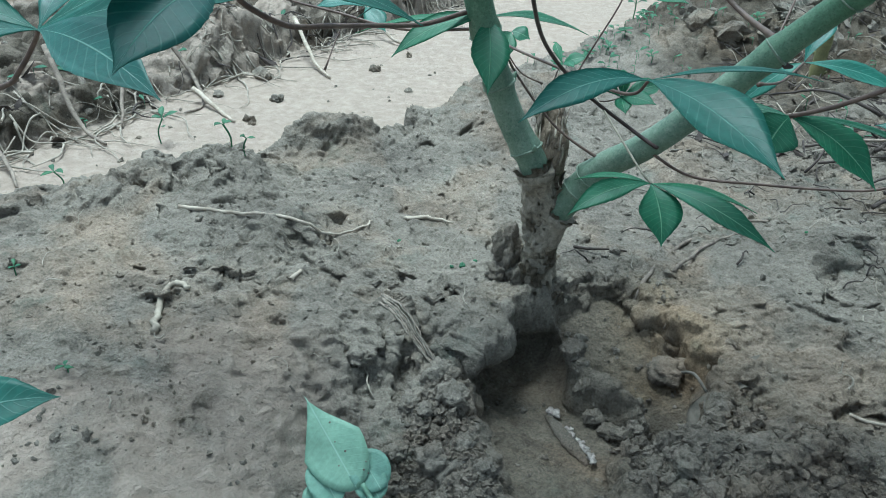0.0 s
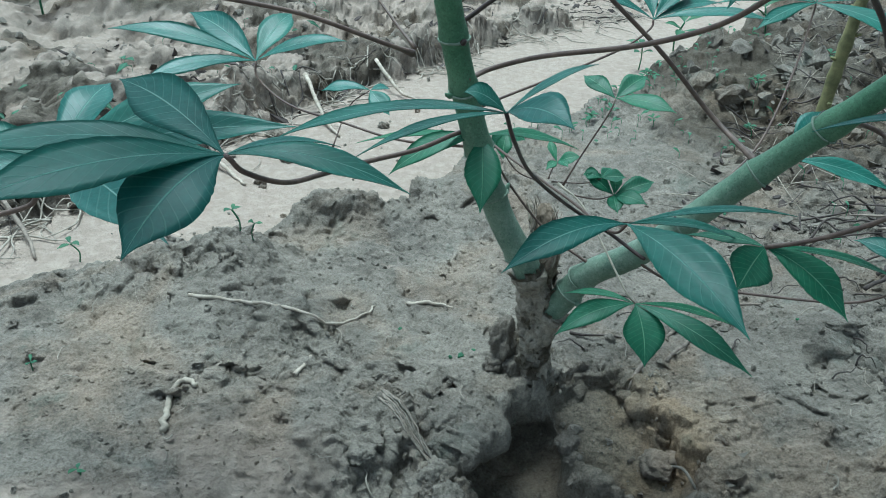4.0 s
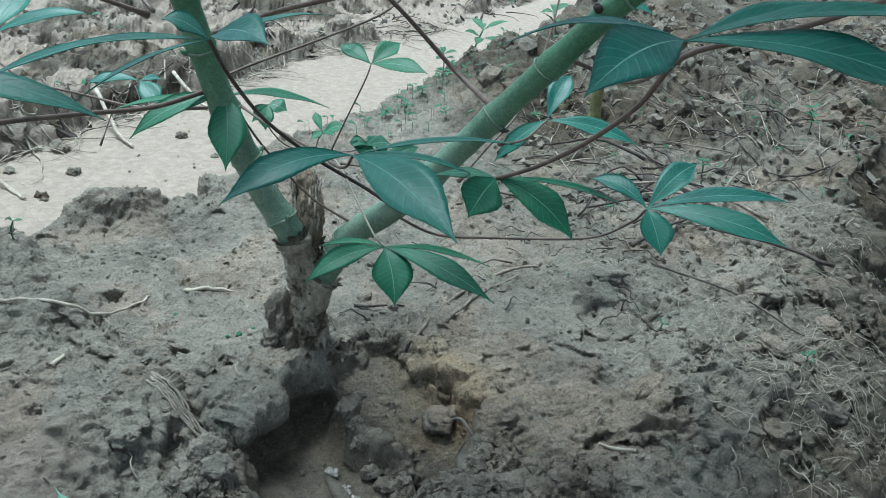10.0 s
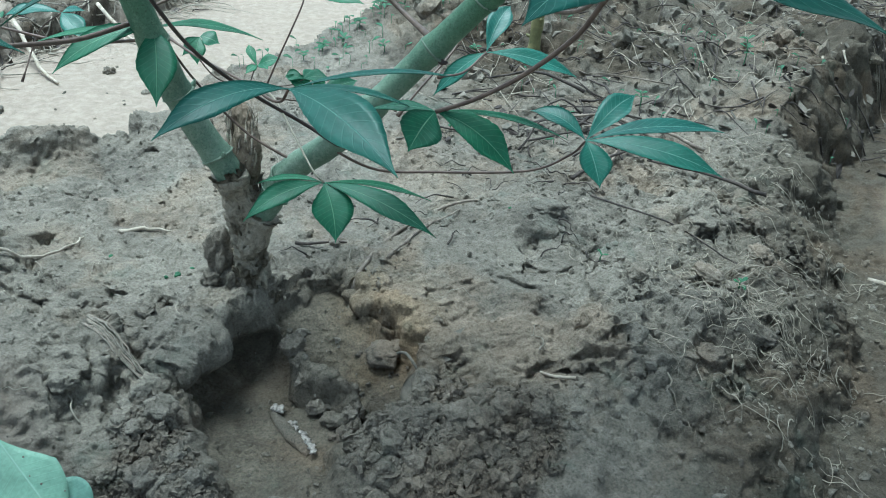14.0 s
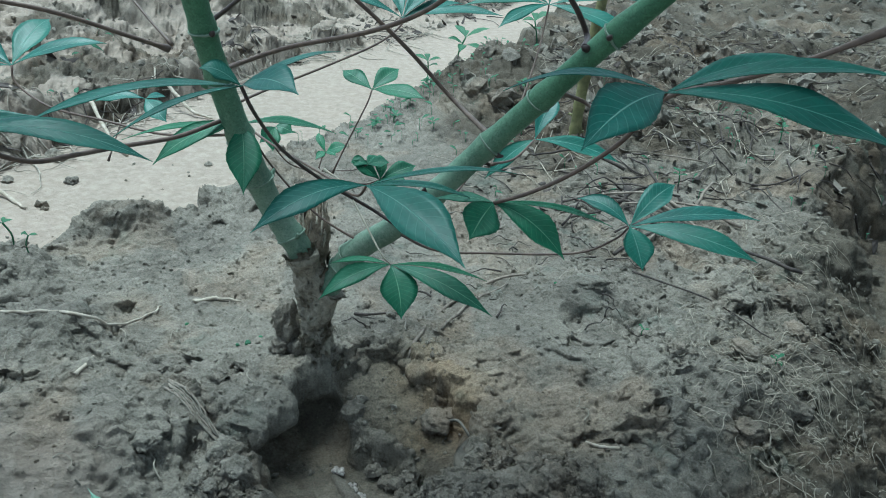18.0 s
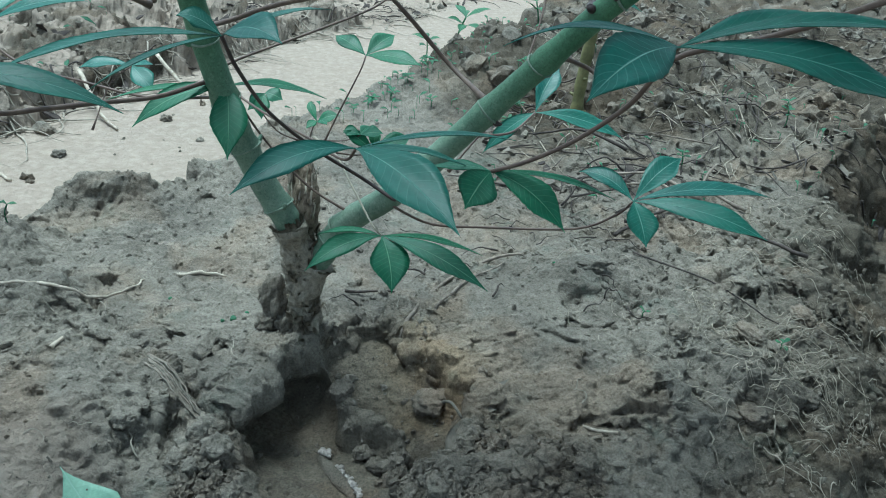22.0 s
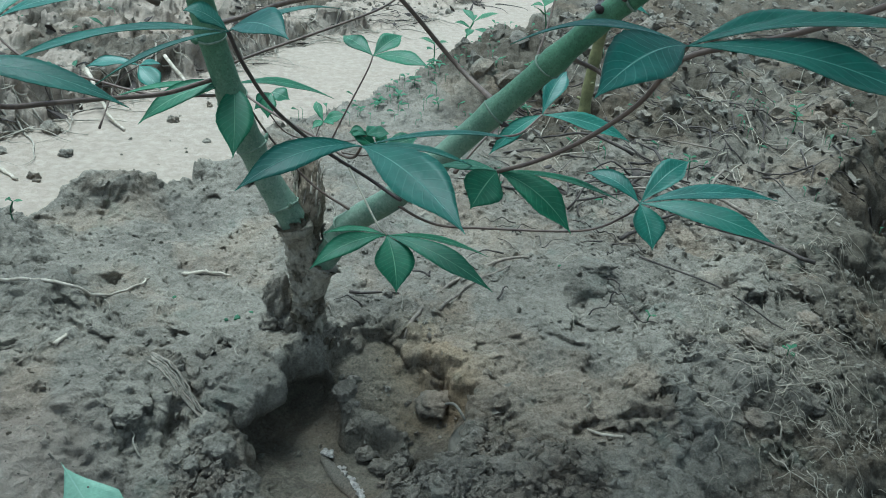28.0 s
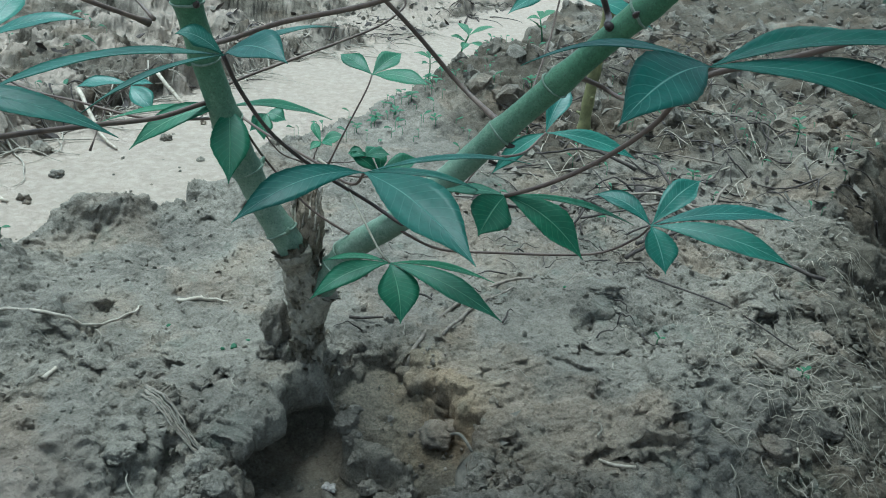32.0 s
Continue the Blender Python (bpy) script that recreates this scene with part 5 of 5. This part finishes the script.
twig("furrow_stick", ((.86, .70), (.895, .655)), .0032, pale_wood, "pale stick lying on the furrow floor", "stick", seed=26, taper=.2)
twig("white_root", ((1.13, 1.27), (1.125, 1.22), (1.10, 1.17)), .003, pale_wood, "whitish root curling out of the bank", "root", seed=27, taper=.2)
twig("white_root", ((1.18, 1.22), (1.17, 1.19)), .0022, pale_wood, "short whitish root in the bank", "root", seed=28)
twig("bank_stick", ((-.56, 1.72, .03), (-.44, 1.60, .02)), .014, pale_wood, "thick pale broken stick on the far bank", "stick", seed=29, taper=.2, sides=10)
for k, pts in enumerate((((-.50, 1.50, .05), (-.44, 1.46, .03), (-.40, 1.38, 0), (-.42, 1.33, 0)), ((-.30, 1.76, .05), (-.24, 1.62, .01), (-.20, 1.55, 0)), ((-.62, 1.30, .05), (-.55, 1.22, .02), (-.50, 1.18, 0)),
                         ((-.42, 1.40, .02), (-.36, 1.34, 0), (-.33, 1.30, 0)), ((-.72, 1.18, .06), (-.62, 1.10, .02), (-.56, 1.02, 0)), ((-.16, 1.92, .06), (-.1, 1.83, .01), (-.05, 1.79, 0)), ((-.55, 1.42, .08), (-.52, 1.33, .04), (-.50, 1.26, 0)))):
    twig("bank_root", pts, .0048, pale_wood if k % 2 else grey_wood, "dry root trailing from the far bank to the silt", "root", "roots of the far bank", seed=40 + k)
rnd = random.Random(77)
for k in range(26):
    x, y, a, l = .60 + rnd.gauss(0, .05), .98 + rnd.gauss(0, .07), rnd.uniform(0, 3.14), rnd.uniform(.05, .16)
    c, s = math.cos(a) * l / 2, math.sin(a) * l / 2
    twig("dark_twig", ((x - c, y - s, rnd.uniform(0, .02)), (x, y, rnd.uniform(.004, .03)), (x + c, y + s, rnd.uniform(0, .015))), rnd.uniform(.0014, .0034), dark_wood if k % 4 else grey_wood,
         "black rotting twig in a heap of brushwood", "twig", "brushwood heap", seed=80 + k)

# ---- rotten tuber, dead leaf, fallen leaf ----


def rotten_tuber():
    ob = thing("rotten_tuber", (.122, .53, ground_at(.122, .53)), "rotting tuber scrap with white mould in the hole", "tuber")
    bm = bmesh.new()
    line = smooth_line([(x, y, ground_at(x, y)) for x, y in ((.108, .560), (.120, .530), (.134, .498))], 8)
    tube(bm, line, lambda u: .006 * (0.5 + math.sin(math.pi * u) * .6), 12, 0.3, 4)
    part("tuber", bm, clod_soil, ob)
    rnd = random.Random(31)
    for x, y, r in ((.110, .562, 1.1), (.115, .559, 1.2), (.122, .540, .8), (.125, .533, 1.1), (.129, .526, .9), (.131, .518, 1.2), (.134, .510, .9), (.136, .503, 1.1), (.137, .496, .8), (.126, .541, .6), (.133, .522, .5)):
        m = bmesh.new()
        bmesh.ops.create_icosphere(m, subdivisions=3, radius=1)
        for v in m.verts:
            q = v.co.copy()
            d = 1 + .8 * noise.fractal(q * 2.2 + Vector((x * 900, y * 700, 0)), .8, 2, 4)
            v.co = Vector((q.x * .0026, q.y * .0038, q.z * .0011)) * (d * r) + Vector((x + rnd.uniform(-.001, .001), y, ground_at(x, y) + .0045))
        part("mould", m, mould_white, ob, "crust of white mould")


rotten_tuber()


def flat_leaf(name, hub, tips, width, material, label, lift, stalk_to=None, seed=0):
    """a leaf that lies on the soil"""
    root = thing(name, (hub[0], hub[1], ground_at(*hub)), label, "leaf")
    h = Vector((hub[0], hub[1], ground_at(*hub) + lift))
    for k, (x, y) in enumerate(tips):
        bm = blade(h, (x, y, ground_at(x, y) + lift * .8), width, 0.15, .002, seed + k)
        part("leaf_lobe", bm, material, root)
    if stalk_to:
        bm = bmesh.new()
        tube(bm, smooth_line([h, ((hub[0] + stalk_to[0]) / 2, (hub[1] + stalk_to[1]) / 2, h.z + .004), (*stalk_to, ground_at(*stalk_to) + .002)], 5), .0014, 7)
        part("leaf_stalk", bm, material, root)
    return root


flat_leaf("dead_leaf", (.236, .545), ((.216, .516), (.224, .480), (.272, .498), (.286, .570), (.264, .534)), .016, dead_leaf_mat, "dead cassava leaf coated in grey mud", .0055, (.222, .585), 500)


def fallen_leaf():
    root = thing("fallen_leaf", (-.045, .434, ground_at(-.045, .434)), "pale green heart-shaped leaf lying underside up on the soil", "leaf")
    hub = Vector((-0.042, 0.426, -0.008))
    tip = Vector((-0.0785, 0.4727, 0.0225))
    along = (hub - tip).normalized()
    across = along.cross(Vector((0.0, -0.60, 0.80))).normalized()
    up = across.cross(along).normalized()
    if up.z < 0:
        up = -up
    # each lobe is a rounded sheet: centre (along, across), half sizes, layer
    for k, (a, c, la, lc, layer, point) in enumerate(((0.031, 0.004, .036, .0225, 0, 1), (0.060, -.010, .016, .015, -1, 0), (0.068, -.006, .013, .012, -2, 0), (0.050, .020, .018, .013, -1, 0), (0.058, .029, .013, .012, -2, 0))):
        m = bmesh.new()
        uvl = m.loops.layers.uv.new("UVMap")
        rings = []
        for side in (1, -1):
            grid = []
            for q in range(6):
                row = []
                for p in range(28):
                    ang = 2 * math.pi * p / 28
                    rr = q / 5
                    u, v = math.cos(ang), math.sin(ang)
                    if point and u < 0:
                        v *= (1 + u * .93) ** .95
                        u *= 1.0 + .10 * (1 - abs(v))
                        if ang == math.pi:
                            u *= 1.12
                    x, y = a + la * rr * u, c + lc * rr * v
                    lift = .0014 * math.sin(v * 5 + k) * rr + .0025 * rr * rr * (v * v) + layer * .0016 + side * .0002
                    row.append(m.verts.new(tip + along * x + across * y + up * lift))
                grid.append(row)
            rings.append(grid)
            for q in range(5):
                for p in range(28):
                    vs = [grid[q][p], grid[q][(p + 1) % 28], grid[q + 1][(p + 1) % 28], grid[q + 1][p]]
                    face = m.faces.new(vs if side > 0 else vs[::-1])
                    for loop in face.loops:
                        d = loop.vert.co - tip
                        loop[uvl].uv = (max(0, min(1, (d.dot(along) - a + la) / (2 * la))), max(0, min(1, .5 + (d.dot(across) - c) / (2 * lc))))
        for p in range(28):
            m.faces.new((rings[0][5][p], rings[0][5][(p + 1) % 28], rings[1][5][(p + 1) % 28], rings[1][5][p]))
        bmesh.ops.remove_doubles(m, verts=m.verts, dist=.00005)
        bmesh.ops.recalc_face_normals(m, faces=m.faces)
        part("leaf_lobe" if k else "leaf_blade", m, pale_green, root)
    bm = bmesh.new()
    tube(bm, smooth_line([hub + Vector((0, 0, .002)), (-0.030, 0.414, -0.018), (-0.012, 0.398, -0.035)], 6), lambda u: .0016 + .0006 * u, 8)
    part("leaf_stalk", bm, pale_green, root)
    rnd = random.Random(3)
    for k in range(7):
        m = bmesh.new()
        bmesh.ops.create_uvsphere(m, u_segments=8, v_segments=5, radius=rnd.uniform(.0004, .0010))
        bmesh.ops.translate(m, verts=m.verts, vec=hub.lerp(Vector((-.08, .475, .022)), rnd.uniform(.1, .8)) + Vector((rnd.uniform(-.012, .012), rnd.uniform(-.006, .006), .003)))
        part("grit", m, crumb_soil, root)


fallen_leaf()

# ---- weeds ----


def seedling(x, y, h, n, size, seed, label="small green seedling growing in the soil", group="seedlings"):
    rnd = random.Random(seed)
    z = ground_at(x, y)
    root = thing("seedling", (x, y, z), label, "seedling", group)
    top = Vector((x + rnd.uniform(-.2, .2) * h, y + rnd.uniform(-.2, .2) * h, z + h))
    bm = bmesh.new()
    tube(bm, smooth_line([(x, y, z - .004), (x + rnd.uniform(-.1, .1) * h, y, z + h * .5), top], 4), h * .018 + .0005, 6)
    part("seedling_stem", bm, seed_green, root)
    for k in range(n):
        a = 6.28 * k / n + rnd.uniform(-.4, .4)
        s = top - Vector((0, 0, h * .45 * (k // 3) / max(1, n / 3)))
        e = s + Vector((math.cos(a), math.sin(a), rnd.uniform(-.1, .5))) * size * rnd.uniform(.7, 1.2)
        part("seedling_leaf", blade(s, e, size * .42, .3, size * .12, seed * 20 + k, 8, 4), seed_green, root)


for k, (x, y, h, n, s) in enumerate(((-.225, .86, .035, 3, .012), (-.205, .845, .022, 3, .010), (-.42, 1.20, .04, 4, .022), (-.50, 1.02, .03, 3, .018), (.26, 1.40, .012, 7, .014), (.30, 1.43, .015, 8, .014),
                                     (.34, 1.48, .014, 8, .014), (.40, 1.60, .016, 7, .016), (.52, 1.33, .02, 6, .014), (.48, 1.28, .015, 6, .012), (.70, 1.06, .025, 6, .012), (-1.12, 2.32, .16, 7, .07), (-1.25, 2.75, .14, 6, .08),
                                     (-.95, 2.85, .1, 5, .06), (.62, 2.25, .10, 6, .06), (.50, 2.12, .06, 5, .04), (.80, 2.1, .08, 5, .05), (.95, 1.18, .03, 5, .014), (1.0, 1.25, .03, 5, .014), (.36, 1.35, .014, 6, .012),
                                     (.22, 1.33, .012, 6, .012), (.56, 1.45, .02, 6, .016), (.72, 1.55, .02, 6, .016), (-.36, .62, .01, 3, .008), (.46, .66, .008, 3, .007), (.58, .585, .010, 4, .010), (-.27, .50, .006, 3, .008))):
    seedling(x, y, h, n, s, 700 + k)
for k, (x, y, r) in enumerate(((.032, .681, .0032), (.022, .677, .002), (.045, .695, .002), (.385, .745, .002), (-.03, .72, .0018))):
    clod(x, y, r, .7, 900 + k, "tiny pellet of green moss", seed_green)



def weed_mat(name, n, where, size, label, seed):
    rnd = random.Random(seed)
    whole = bmesh.new()
    for k in range(n):
        x, y = where(rnd)
        z = ground_at(x, y)
        h = rnd.uniform(.004, .02)
        a = rnd.uniform(0, 6.28)
        s = rnd.uniform(*size)
        tmp = bpy.data.meshes.new("tmp")
        bm = blade((x, y, z + h), (x + math.cos(a) * s, y + math.sin(a) * s, z + h + rnd.uniform(-.2, .6) * s), s * .45, .3, s * .1, k, 5, 2)
        bm.to_mesh(tmp)
        bm.free()
        whole.from_mesh(tmp)
        bpy.data.meshes.remove(tmp)
        tube(whole, [Vector((x, y, z - .002)), Vector((x, y, z + h))], .0005, 4)
    tagged(part(name, whole, seed_green), label, "weeds", kind="stuff")


weed_mat("low_weeds", 170, lambda q: (lambda a: (.22 + a * .42 + q.gauss(0, .06), 1.32 + a * .75 + q.gauss(0, .07)))(q.random()), (.006, .018), "low green weeds along the wet edge of the ridge", 41)
weed_mat("ridge_weeds", 90, lambda q: (q.uniform(.38, 1.1), q.uniform(.95, 1.5)), (.005, .014), "sparse tiny weeds among the litter", 42)
weed_mat("bank_weeds", 70, lambda q: (lambda x: (x, float(np.interp(x, FAR_X, FAR_Y)) + q.uniform(.0, 1.0)))(q.uniform(-1.2, -.3)), (.012, .04), "small weeds scattered over the far bank", 43)

# ---- the yellow stem behind ----


def yellow_plant():
    root = thing("young_cassava", (.60, 1.27, ground_at(.60, 1.27)), "young cassava stem with yellow-green knobbly bark behind the ridge", "plant")
    bm = bmesh.new()
    z = ground_at(.60, 1.27)
    pts = smooth_line([(.60, 1.27, z - .02), (.603, 1.27, z + .08), (.612, 1.265, z + .2), (.625, 1.26, z + .34), (.63, 1.25, z + .6)], 10)
    tube(bm, pts, lambda u: .0105 - .003 * u + .0022 * max(0, math.sin(u * 60)) ** 3, 14, .06, 3)
    st = part("stem", bm, stem_yellow, root)
    rnd = random.Random(8)
    for k in range(9):
        q = pts[4 + k * 3]
        a = 2.4 * k
        m = bmesh.new()
        d = Vector((math.cos(a), math.sin(a), .3))
        tube(m, [q + d * .009, q + d * .013, q + d * .017], lambda u: .0035 * (1 - .5 * u), 6)
        part("leaf_scar", m, stem_yellow, st)


yellow_plant()

# ---- crowns overhead: out of view, added to shade the ridge ----


def crown_leaf_mesh():
    whole = bmesh.new()
    for k in range(7):
        a = radians(-150 + 50 * k)
        l = .16 * (1 - .10 * abs(k - 3))
        tmp = bpy.data.meshes.new("tmp")
        b = blade((0, 0, 0), (math.cos(a) * l, math.sin(a) * l, -.03), .045, .0, .012, 40 + k, 8, 4)
        b.to_mesh(tmp)
        b.free()
        whole.from_mesh(tmp)
        bpy.data.meshes.remove(tmp)
    me = bpy.data.meshes.new("crown_leaf")
    whole.to_mesh(me)
    whole.free()
    me.materials.append(leaf_green)
    return me


CROWN = crown_leaf_mesh()


def crown_leaves(owner, centre, spread, n, rnd):
    for k in range(n):
        a, e = rnd.uniform(0, 6.28), rnd.uniform(-.25, 1.0)
        d = Vector((math.cos(a) * math.cos(e), math.sin(a) * math.cos(e), math.sin(e) * .8)) * rnd.uniform(.45, 1.0) * spread
        p = Vector(centre) + d
        ob = part("crown_leaf", CROWN, None, owner)
        ob.matrix_world = Matrix.Translation(p) @ Euler((rnd.uniform(-.5, .5), rnd.uniform(-.5, .5), a)).to_matrix().to_4x4() @ Matrix.Scale(rnd.uniform(.9, 1.3), 4)
        bm = bmesh.new()
        tube(bm, smooth_line([Vector(centre) + Vector((0, 0, rnd.uniform(-.2, .15))), Vector(centre) + d * .5 + Vector((0, 0, .03)), p], 3), .002, 5)
        part("leaf_stalk", bm, stalk_brown, owner)


rnd = random.Random(21)
crown_leaves(plant, (-.04, .53, 1.05), .38, 9, rnd)
crown_leaves(plant, (.52, .42, .98), .40, 14, rnd)


def shade_cassava(x, y, h, n, seed):
    rnd = random.Random(seed)
    z = ground_at(x, y)
    root = thing("shade_cassava", (x, y, z), "unseen tall cassava plant added to shade the ridge and furrow", "plant", "cassava plants of the row")
    bm = bmesh.new()
    tube(bm, smooth_line([(x, y, z - .03), (x + rnd.uniform(-.05, .05), y, z + h * .5), (x, y, z + h)], 10), lambda u: .017 - .006 * u, 12)
    part("stem", bm, stem_green, root)
    crown_leaves(root, (x, y, z + h - .1), .48, n, rnd)


# unseen plants added around the view to block light
for k, (x, y, h, n) in enumerate(((1.0, .15, 1.35, 30), (1.25, .42, 1.15, 54), (1.30, .90, 1.2, 44), (1.4, .75, 1.4, 30), (.3, -1.0, 1.5, 22), (1.3, -.55, 1.4, 24), (2.0, 1.75, 1.5, 30), (2.4, 2.8, 1.5, 26))):
    shade_cassava(x, y, h, n, 50 + k)
